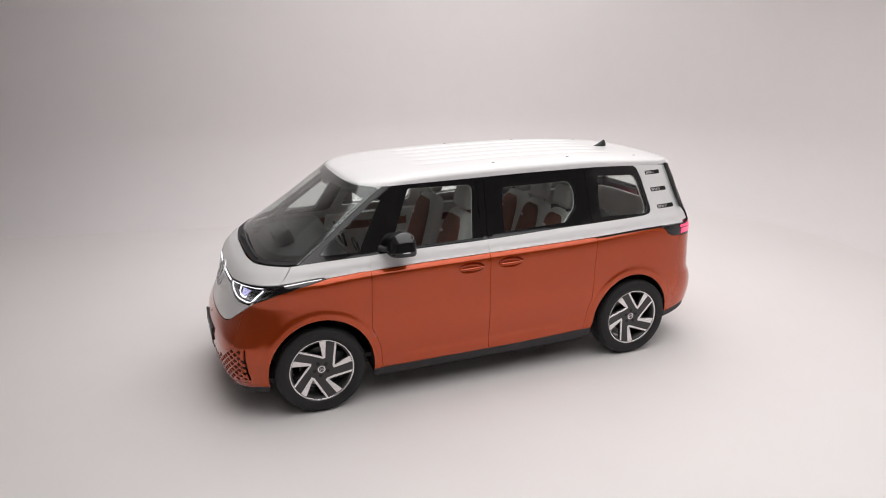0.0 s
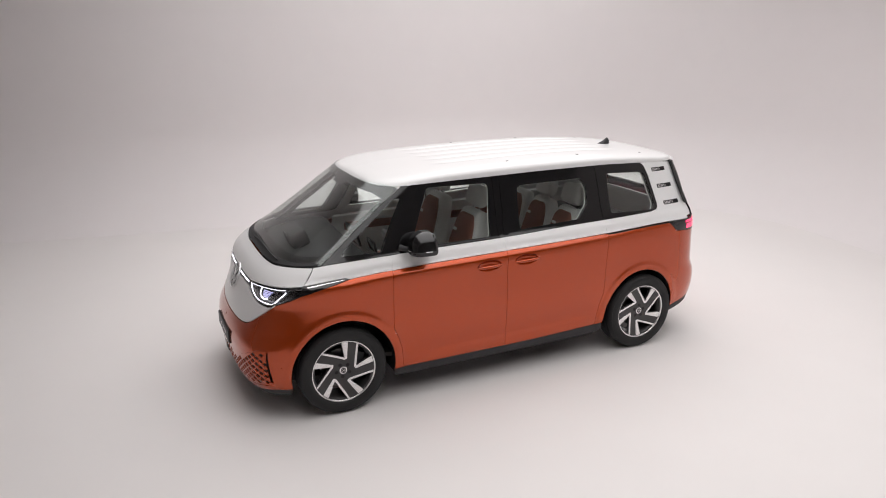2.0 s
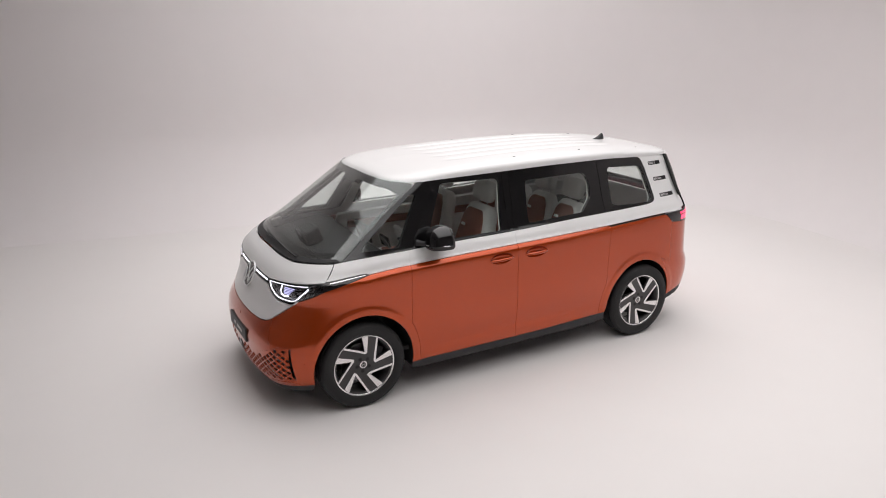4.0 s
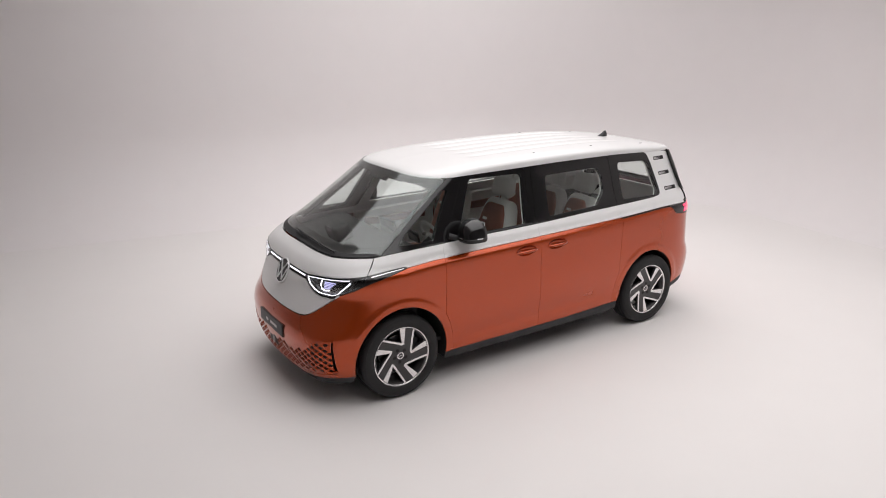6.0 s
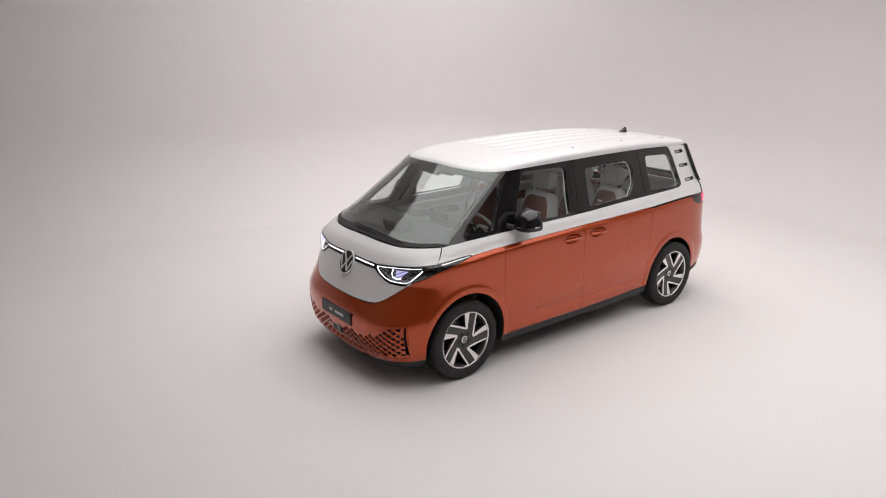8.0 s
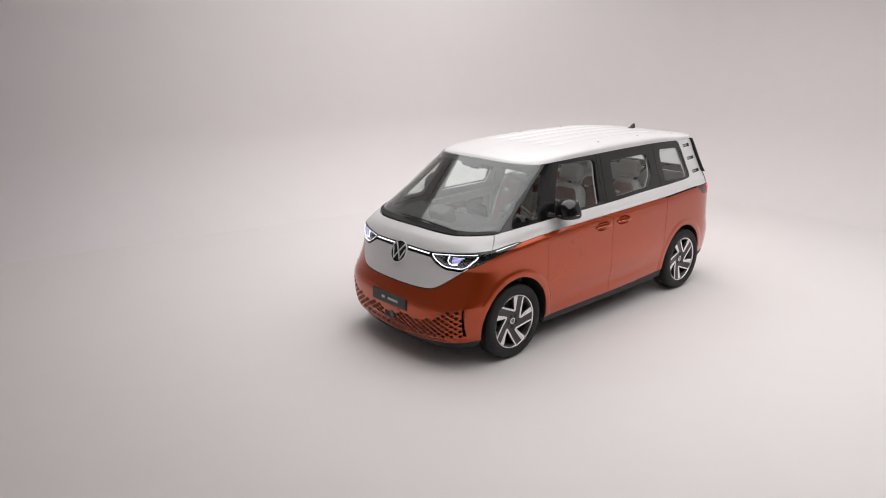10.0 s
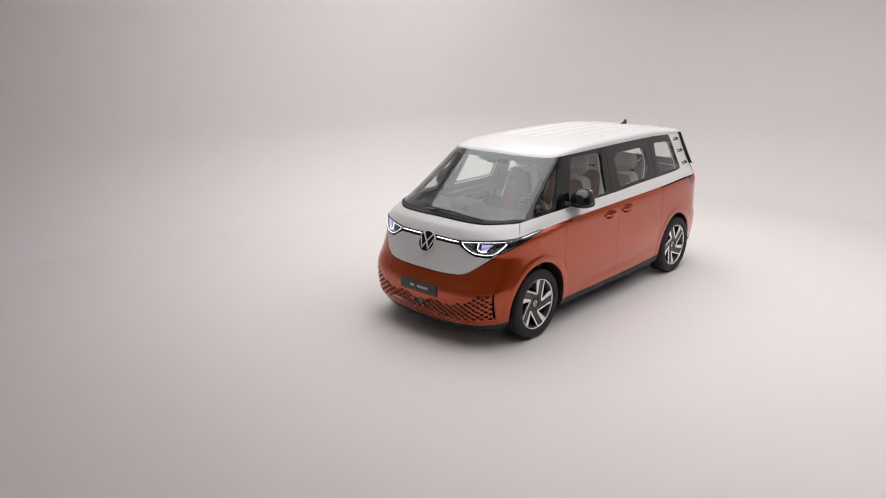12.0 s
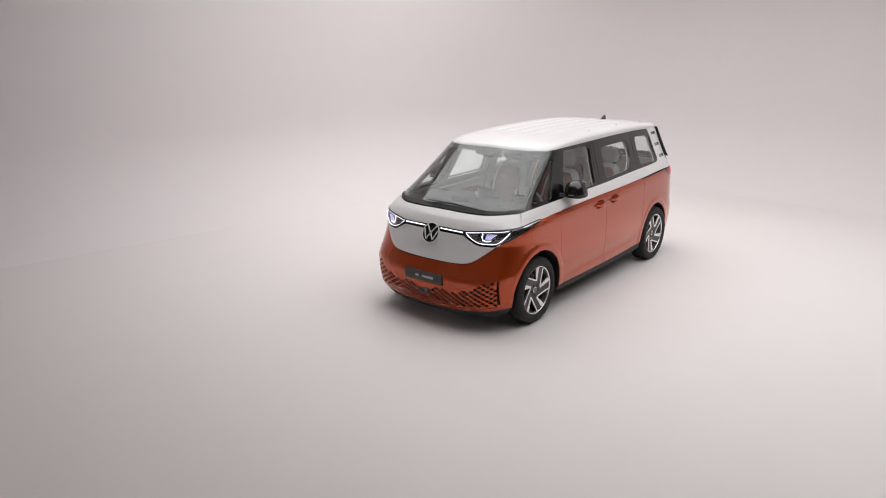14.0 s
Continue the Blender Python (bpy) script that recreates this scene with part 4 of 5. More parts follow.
def roof():
    bm = bmesh.new()
    # across: fractions, close together near the edge
    fr = [math.sin(math.pi / 2 * k / 60) ** 1.0 for k in range(-60, 61)]
    rows = []
    for k in range(131):
        t = k / 130
        row = []
        for f in fr:
            # from the front edge to the rear edge along lines of equal fraction
            w = half_width(0.3, 1.79)
            y = f * w
            x0 = header_x(min(abs(y), 0.694)) if abs(f) < 1 else header_x(0.694)
            q = min(1.0, abs(f))
            x1 = BACK + (2.135 - BACK) * max(0.0, 1 - q**5) ** 0.2
            tt = t * t * (3 - 2 * t) * 0.35 + t * 0.65
            x = x0 + (x1 - x0) * tt
            w = half_width(x, EAVE(x)) / half_width(0.3, 1.79)
            row.append(bm.verts.new(roof_place(x, max(-1, min(1, f)) * half_width(0.3, 1.79) * w)))
        rows.append(row)
    for a, b in zip(rows, rows[1:]):
        for i in range(len(fr) - 1):
            bm.faces.new((a[i], b[i], b[i + 1], a[i + 1]))
    top = list(bm.faces)
    bmesh.ops.recalc_face_normals(bm, faces=top)
    if sum(f.normal.z for f in top) < 0:
        bmesh.ops.reverse_faces(bm, faces=top)
    edges = [e for e in bm.edges if e.is_boundary]
    out = bmesh.ops.extrude_edge_only(bm, edges=edges)["geom"]
    for v in out:
        if isinstance(v, bmesh.types.BMVert):
            v.co.z -= 0.006
            v.co.y *= 0.985
            v.co.x += 0.012 if v.co.x < -0.5 else (-0.012 if v.co.x > 1.9 else 0)
    ob = part("roof", bm, WHITE, car, "white ribbed roof")
    bm = bmesh.new()
    grid = {}
    for i in range(25):
        for j in range(13):
            x, f = -0.98 + 2.9 * i / 24, -1 + 2 * j / 12
            w = half_width(x, 1.78) - 0.05
            if x > 1.5:
                w *= max(0.2, 1 - ((x - 1.5) / 0.6) ** 4) ** 0.25
            if x < -0.6:
                w *= 0.94
            grid[i, j] = bm.verts.new((x, f * w, 1.765 + 0.055 * (1 - abs(f) ** 4) * min(1, (x + 1.1) / 0.5)))
    for i in range(24):
        for j in range(12):
            bm.faces.new((grid[i, j], grid[i, j + 1], grid[i + 1, j + 1], grid[i + 1, j]))
    part("headliner", bm, CABIN, car, "light fabric roof lining")
    for x, half in ((0.178, 0.572), (0.928, 0.561), (1.667, 0.540)):
        for y in (-half, half):
            p = roof_place(x, y)
            part("roof_mount", rounded((p.x, p.y, p.z), (0.024, 0.013, 0.005), bevel=0.0015, segments=1), TRIM, ob, "small dark roof mount cap")
    # aerial: a shark fin
    bm = bmesh.new()
    rows = []
    for k in range(11):
        t = k / 10
        z = 0.062 * t
        x0, x1 = 1.539 + 0.146 * t**0.6, 1.722 - 0.012 * t - 0.016 * t**4
        w = 0.032 * (1 - t) ** 0.6 + 0.004
        base = roof_place(1.62, 0).z - 0.003
        ring = []
        for j in range(16):
            a = 2 * math.pi * j / 16
            ring.append(bm.verts.new(((x0 + x1) / 2 + (x1 - x0) / 2 * math.cos(a), w * math.sin(a) * (1 - 0.35 * (0.5 - 0.5 * math.cos(a + math.pi))), base + z)))
        rows.append(ring)
    for a, b in zip(rows, rows[1:]):
        for j in range(16):
            bm.faces.new((a[j], a[(j + 1) % 16], b[(j + 1) % 16], b[j]))
    bm.faces.new(rows[-1])
    part("roof_aerial", bm, TRIM, ob, "dark shark-fin aerial")


def windscreen():
    low = [(0.0, 1.2195), (0.107, 1.2195), (0.25, 1.2165), (0.40, 1.2155), (0.55, 1.2165), (0.70, 1.2295), (0.80, 1.2375)]
    half = [fy(y, z) for y, z in low] + [sx(-1.635, 1.244), sx(-1.614, 1.244)] + [sx(x - 0.004, z) for x, z in AFRONT[1:-1]] + [sx(-0.90, 1.766), sx(-0.925, 1.782)] + [fy(y, 1.796) for y in (0.62, 0.5, 0.35, 0.2, 0.0)]
    edge = half + mirrored(half)[1:-1]
    glass_half = [fy(y, z) for y, z in ((0.0, 1.300), (0.3, 1.2975), (0.5, 1.296), (0.62, 1.297), (0.70, 1.302))] + [sx(-1.56, 1.312), sx(-1.385, 1.452), sx(-1.18, 1.60), sx(-1.045, 1.700)] + [fy(y, z) for y, z in ((0.60, 1.738), (0.45, 1.748), (0.25, 1.752), (0.14, 1.753), (0.11, 1.725), (0.0, 1.722))]
    hole = fillet(glass_half, 0.0) + mirrored(glass_half)[1:-1]
    screen = panel("windscreen", edge, SCREEN, car, gap=0.003, thick=0.005, step=0.05, label="raked windscreen with a dark printed border")
    screen.visible_shadow = False
    panel("printed_border", edge, PRINT, screen, [hole], gap=0.004, thick=0.004, lift=-0.013, step=0.05)
    # a matt black scuttle closes the foot of the windscreen
    upper = [(0.0, 1.262), (0.25, 1.258), (0.45, 1.254), (0.60, 1.254), (0.70, 1.258), (0.78, 1.267)]
    strip = [fy(y, z + 0.001) for y, z in low] + [sx(-1.637, 1.245), sx(-1.615, 1.258)] + [fy(y, z) for y, z in reversed(upper)]
    panel("scuttle_panel", strip + mirrored(strip)[1:-1], TRIM, car, gap=0.0035, thick=0.008, lift=0.005, step=0.05, label="matt black scuttle panel at the windscreen foot")
    # wipers lie along the lower edge
    for y0, y1, z0, z1 in ((0.24, -0.55, 1.262, 1.236), (0.16, -0.28, 1.245, 1.252)):
        pts = []
        for k in range(13):
            t = k / 12
            s, z = fy(-(y0 + (y1 - y0) * t), z0 + (z1 - z0) * t + 0.006 * math.sin(math.pi * t))
            p = skin(s, z) + skin_normal(s, z) * (0.020 + 0.012 * math.sin(math.pi * t))
            pts.append(p)
        part("wiper", tube(pts, [0.0075] * 13, 6), TRIM, car, "black wiper resting along the windscreen base")


front_bumper()
grille()
whites()
light_bar()
for flip in (False, True):
    headlight(flip)
    wing_strip(flip)
    glazing(flip)
    front_door(flip)
    sliding_door(flip)
    rear_quarter(flip)
tailgate()
roof()
windscreen()


# ---- under the body ----
def underside():
    bm = bmesh.new()
    box(bm, (-0.05, 0, 0.28), (4.0, 1.30, 0.12), bevel=0.03)
    box(bm, (-0.015, 0, 0.265), (2.02, 1.80, 0.12), bevel=0.03)
    part("underbody", bm, VOID, car, "dark flat underbody")
    for flip in (False, True):
        loop = [sx(-1.062, 0.306), sx(-1.05, 0.23), sx(-0.9, 0.218), sx(0.9, 0.235), sx(1.04, 0.245), sx(1.03, 0.334)] + [sx(x, SILL(x) - 0.003) for x in (0.8, 0.4, 0.0, -0.4, -0.8)]
        panel("side_sill", loop, TRIM, car, flip=flip, gap=0.001, thick=0.05, lift=-0.006, label="matt black plastic side sill")
        loop = [sx(1.886, 0.354), sx(2.0, 0.381), sx(2.15, 0.411), ry(0.70, 0.441), ry(0.3, 0.445), ry(0.3, 0.34), ry(0.70, 0.36), sx(2.12, 0.348), sx(1.892, 0.300)]
        panel("rear_valance", loop, TRIM, car, flip=flip, gap=0.001, thick=0.05, lift=-0.006, label="matt black lower rear bumper")
        for hx, hz, r in (FRONT_HUB, REAR_HUB):
            bm = bmesh.new()
            n, m = 36, -1 if flip else 1
            rows = []
            for inset, k in ((0.003, -0.002), (0.05, 0.006), (0.36, 0.02)):
                row = []
                for j in range(n + 1):
                    a = radians(-9 + (200 if hx < 0 else 192) * j / n)
                    x, z = hx - (r + k) * math.cos(a), hz + (r * 1.04 + k) * math.sin(a)
                    y = outline(u_at_x(x, z), z)[1] - inset if inset < 0.3 else 0.60
                    row.append(bm.verts.new((x, -m * y, z)))
                rows.append(row)
            for a, b in zip(rows, rows[1:]):
                for j in range(n):
                    bm.faces.new((a[j], a[j + 1], b[j + 1], b[j]))
            bm.faces.new(rows[-1])
            part("arch_liner", bm, VOID, car, "black wheel arch liner")
    side = [fy(y, z) for y, z in ((0.0, 0.200), (0.15, 0.202), (0.37, 0.219), (0.68, 0.247), (0.78, 0.259))] + [sx(-1.93, 0.280), sx(-1.905, 0.278), sx(-1.905, 0.20), sx(-2.0, 0.17)] + [fy(y, z) for y, z in ((0.68, 0.16), (0.37, 0.145), (0.0, 0.14))]
    panel("front_valance", side + mirrored(side)[1:-1], TRIM, car, gap=0.001, thick=0.04, lift=-0.004, label="matt black lower front lip")
    plate = part("number_plate", rounded((-2.2745, 0, 0.538), (0.006, 0.515, 0.106), (0, 1, 0), bevel=0.003), PLATE, car, "dark grey plate with pale bars")
    part("plate_holder", rounded((-2.266, 0, 0.536), (0.014, 0.525, 0.114), (0, 1, 0), bevel=0.004), TRIM, car)
    for y, w in ((0.085, 0.05), (-0.065, 0.155)):
        part("plate_bar", rounded((-2.2775, y, 0.538), (0.004, w, 0.026), (0, 1, 0), bevel=0.001, segments=1), LETTER, plate)
    for s, z in (sx(-1.985, 0.47), fy(0.0, 0.655), fy(-0.80, 0.70)):
        p, n = skin(s, z), skin_normal(s, z)
        bm = lathe([(0, -0.003), (0.011, -0.002), (0.012, 0.004)], 16)
        q = Vector((0, -1, 0)).rotation_difference(n).to_matrix().to_4x4()
        bmesh.ops.transform(bm, matrix=Matrix.Translation(p) @ q, verts=bm.verts[:])
        part("parking_sensor", bm, ORANGE, car, "small round parking sensor")


# ---- wheels ----
RIM = 0.262


def polar(r, a):
    return (RIM * r * math.cos(radians(a)), RIM * r * math.sin(radians(a)))


def face_place(x, z):
    r = math.hypot(x, z) / RIM
    return Vector((x, -0.070 - 0.024 * min(1, r) ** 1.5, z))


def face_normal(x, z):
    r = max(1e-6, math.hypot(x, z))
    t = 0.024 * 1.5 * min(1, r / RIM) ** 0.5 / RIM
    return Vector((-t * x / r, -1, -t * z / r)).normalized()


def wheel(place, spin):
    hub = empty("wheel", place, car)
    tagged(hub, "road wheel with a five-blade graphite and polished alloy")
    tread = [(0.262, 0.098), (0.27, 0.112), (0.30, 0.118), (0.335, 0.114), (0.355, 0.104), (0.365, 0.088), (0.368, 0.07)]
    for y in (0.052, 0.0, -0.052):
        tread += [(0.368, y + 0.006), (0.361, y + 0.005), (0.361, y - 0.005), (0.368, y - 0.006)]
    tread += [(0.368, -0.07), (0.365, -0.088), (0.355, -0.104), (0.346, -0.1115), (0.344, -0.1105), (0.335, -0.1145), (0.315, -0.1185), (0.30, -0.1185), (0.285, -0.116), (0.272, -0.112), (0.266, -0.106), (0.262, -0.098)]
    part("tyre", lathe(tread, 96), RUBBER, hub, "black rubber tyre")
    part("barrel", lathe([(0.264, 0.10), (0.24, 0.095), (0.235, 0.03), (0.225, -0.04), (0.242, -0.075), (0.262, -0.098)], 72), GRAPHITE, hub)
    part("rim_ring", lathe([(0.2525, -0.088), (0.2535, -0.098), (0.256, -0.101), (0.264, -0.103), (0.267, -0.10), (0.262, -0.09)], 96), ALLOY, hub, "thin polished rim ring")
    holes, strips = [], []
    for k in range(5):
        b = spin + 72 * k
        apex, near, far = polar(0.42, b), polar(0.91, b + 10), polar(0.91, b + 48)
        edge = [apex, near] + [polar(0.925, b + 10 + 38 * j / 6) for j in range(1, 6)] + [far]
        holes.append(fillet(edge, [0.006, 0.006] + [0] * 5 + [0.006], 3))
        # broad polished edge along one side, narrow along the other
        strips.append([apex, polar(0.39, b - 12), polar(0.958, b - 1.5), polar(0.958, b + 10), near])
        strips.append([polar(0.42, b + 1), polar(0.91, b + 48), polar(0.958, b + 49), polar(0.958, b + 53), polar(0.355, b + 1), polar(0.39, b - 12)])
    disc = [polar(0.965, 360 * j / 90) for j in range(90)]
    flat = dict(place=face_place, normal=face_normal)
    panel("spoke_face", disc, GRAPHITE, hub, holes, gap=0.0, thick=0.03, step=0.03, label="graphite grey spoke blades", **flat)
    for loop in strips:
        panel("polished_edge", loop, ALLOY, hub, gap=0.0, thick=0.006, lift=0.0022, step=0.03, label="polished spoke edge", **flat)
    part("centre_cap", lathe([(0, -0.079), (0.026, -0.0785), (0.032, -0.076), (0.034, -0.066)], 32), ALLOY, hub, "round centre cap with a dark emblem")
    part("cap_mark", lathe([(0, -0.0805), (0.022, -0.0800), (0.023, -0.078)], 24), GRAPHITE, hub)
    for x0, z0, x1, z1 in ((-0.013, 0.014, 0, -0.002), (0.013, 0.014, 0, -0.002), (-0.016, 0.004, -0.008, -0.015), (0.016, 0.004, 0.008, -0.015)):
        bm = bmesh.new()
        box(bm, ((x0 + x1) / 2, -0.081, (z0 + z1) / 2), (0.003, 0.003, math.hypot(x1 - x0, z1 - z0)), (0, math.degrees(math.atan2(x1 - x0, z1 - z0)), 0))
        part("cap_bar", bm, ALLOY, hub)
    # wheel bolts: near-black discs on the face paint in the shade of their holes
    for k in range(5):
        x, z = polar(0.215, spin + 36 + 72 * k)
        bm = lathe([(0, -0.0735), (0.0125, -0.0735), (0.0135, -0.0745), (0.0155, -0.0735)], 16)
        bmesh.ops.translate(bm, vec=(x, 0, z), verts=bm.verts[:])
        part("bolt_shade_disc", bm, VOID, hub)
    part("brake_disc", lathe([(0.07, -0.008), (0.165, -0.008), (0.165, 0.016), (0.07, 0.016)], 48), STEEL, hub, "steel brake disc")
    bm = bmesh.new()
    box(bm, (0.145, 0.0, 0.045), (0.075, 0.08, 0.15), (0, 18, 0), 0.015)
    part("brake_caliper", bm, TRIM, hub)
    part("axle_hub", lathe([(0, -0.06), (0.075, -0.06), (0.08, 0.0), (0.075, 0.1), (0, 0.1)], 32), VOID, hub)
    return hub


underside()
front_left = wheel((-1.494, -0.845, 0.368), 82)
rear_left = wheel((1.494, -0.845, 0.368), 50)
copy_thing(front_left, pose(-1.494, 0.845, 0.368, 0, 0, 180))
copy_thing(rear_left, pose(1.494, 0.845, 0.368, 0, 0, 180))


# ---- mirrors ----
def door_mirror(flip):
    m = -1 if flip else 1
    mirror = empty("door_mirror", (0, 0, 0), car)
    tagged(mirror, "gloss black door mirror on a short arm")
    bm, rows = bmesh.new(), []
    for i in range(21):
        t = i / 20
        t = math.sin(math.pi / 2 * t)
        z = 1.305 + 0.160 * t
        grow = (1 - 0.965 * max(0.0, (t - 0.1) / 0.9) ** 2.5) ** 0.45
        ring = []
        for j in range(48):
            a = 2 * math.pi * j / 48
            c, s = math.cos(a), math.sin(a)
            e = 2 / 3.2
            dx = math.copysign(abs(c) ** e, c) * 0.135 * grow
            dy = math.copysign(abs(s) ** e, s) * 0.112 * grow
            if dx > 0:
                dx *= 0.62
            dx += 0.02 * (abs(dy) / 0.112) ** 2
            ring.append(bm.verts.new((-0.80 + dx + 0.012 * t, m * (-0.985 + dy + 0.02 * t), z)))
        rows.append(ring)
    for a, b in zip(rows, rows[1:]):
        for j in range(48):
            bm.faces.new((a[j], a[(j + 1) % 48], b[(j + 1) % 48], b[j]))
    bm.faces.new(rows[0][::-1])
    bm.faces.new(rows[-1])
    bmesh.ops.recalc_face_normals(bm, faces=bm.faces[:])
    part("mirror_cap", bm, GLOSS, mirror, "gloss black mirror cap")
    bm, rows = bmesh.new(), []
    for z, g in ((1.282, 0.82), (1.286, 0.93), (1.300, 1.0), (1.318, 1.01), (1.322, 0.98)):
        ring = []
        for j in range(48):
            a = 2 * math.pi * j / 48
            c, s = math.cos(a), math.sin(a)
            e = 2 / 3.2
            dx, dy = math.copysign(abs(c) ** e, c) * 0.133 * g, math.copysign(abs(s) ** e, s) * 0.112 * g
            if dx > 0:
                dx *= 0.62
            dx += 0.02 * (abs(dy) / 0.112) ** 2
            ring.append(bm.verts.new((-0.80 + dx, m * (-0.985 + dy), z)))
        rows.append(ring)
    for a, b in zip(rows, rows[1:]):
        for j in range(48):
            bm.faces.new((a[j], a[(j + 1) % 48], b[(j + 1) % 48], b[j]))
    bm.faces.new(rows[0][::-1])
    bm.faces.new(rows[-1])
    bmesh.ops.recalc_face_normals(bm, faces=bm.faces[:])
    part("mirror_base", bm, TRIM, mirror, "matt black mirror underside")
    pts = [(-0.965, m * -0.862, 1.318), (-0.94, m * -0.885, 1.312), (-0.89, m * -0.92, 1.304), (-0.83, m * -0.97, 1.302)]
    part("mirror_arm", tube(pts, [0.026, 0.022, 0.02, 0.022], 10), TRIM, mirror)
    bm = rounded((-0.741, m * -0.985, 1.395), (0.006, 0.15, 0.105), bevel=0.002, segments=1)
    part("mirror_glass", bm, CHROME, mirror, "mirror glass")
    line = [(-0.80 - 0.135 * math.cos(a) + 0.02 * math.sin(a) ** 2, m * (-0.985 - 0.1135 * math.sin(a)), 1.3225) for a in (radians(-50 + 140 * k / 16) for k in range(17))]
    part("indicator_strip", tube(line, 0.0036, 6), CHROME, mirror, "slim indicator strip")


for flip in (False, True):
    door_mirror(flip)


# ---- cabin ----
def padded(centre, size, turn, bevel, top=1.0, belly=0.0):
    """An upholstered block: rounded, narrowed to its top, gently bellied."""
    bm = bmesh.new()
    bmesh.ops.create_cube(bm, size=1.0)
    bmesh.ops.subdivide_edges(bm, edges=bm.edges[:], cuts=7, use_grid_fill=True)
    r = bevel
    half = [s / 2 for s in size]
    for v in bm.verts:
        p = [v.co[i] * size[i] for i in range(3)]
        core = [max(-(half[i] - min(r, half[i])), min(half[i] - min(r, half[i]), p[i])) for i in range(3)]
        d = Vector([p[i] - core[i] for i in range(3)])
        if d.length > 1e-9:
            d = Vector([d[i] / max(1e-6, min(r, half[i])) for i in range(3)])
            d = d.normalized() * max(abs(c) for c in d) if d.length > 1 else d
            d = Vector([d[i] * min(r, half[i]) for i in range(3)])
        q = [core[i] + d[i] for i in range(3)]
        t = q[2] / size[2] + 0.5
        q[1] *= 1 + (top - 1) * min(1, max(0, t)) ** 2.6
        q[0] -= belly * (1 - (2 * q[1] / size[1]) ** 2) * 0.5
        v.co = q
    bmesh.ops.transform(bm, matrix=pose(*centre, *turn), verts=bm.verts[:])
    return bm


def car_seat(x, y, low=0.82, wide=0.54, tall=0.66):
    """A seat facing forwards; x: the foot of its backrest."""
    seat = empty("seat", (x, y, 0.42), car)
    tagged(seat, "light grey seat with terracotta centre panels")
    z = low - 0.42
    part("cushion", padded((-0.22, 0, z - 0.08), (0.52, wide, 0.17), (0, 6, 0), 0.06), LEATHER, seat)
    part("cushion_centre", padded((-0.24, 0, z - 0.0), (0.44, wide * 0.6, 0.05), (0, 6, 0), 0.03), TERRA, seat, "terracotta fabric centre")
    lean = 17
    up = tall / 2 - 0.04
    part("backrest", padded((0.105, 0, z + up), (0.155, wide, tall), (0, lean, 0), 0.07, top=0.62), LEATHER, seat)
    part("backrest_centre", padded((0.040, 0, z + up - 0.010), (0.095, wide * 0.80, tall - 0.05), (0, lean, 0), 0.075, top=0.68), TERRA, seat, "terracotta fabric centre")
    part("headrest", padded((0.205 + (tall - 0.66) * 0.3, 0, z + tall + 0.075), (0.11, 0.29, 0.20), (0, lean - 6, 0), 0.05, top=0.86), LEATHER, seat)
    part("seat_mark", rounded((-0.052 + 0.3 * 0.10, 0, z + up + 0.16), (0.012, 0.055, 0.026), (0, lean, 0), bevel=0.004), LEATHER, seat, "small pale stitched mark")
    for d in (-0.06, 0.06):
        part("headrest_post", tube([(0.19, d, z + tall - 0.08), (0.205, d, z + tall + 0.02)], 0.007, 8), CHROME, seat)
    part("seat_base", rounded((-0.18, 0, (z - 0.16) / 2), (0.42, wide * 0.8, max(0.05, z - 0.16)), bevel=0.02), DASH, seat)
    return seat


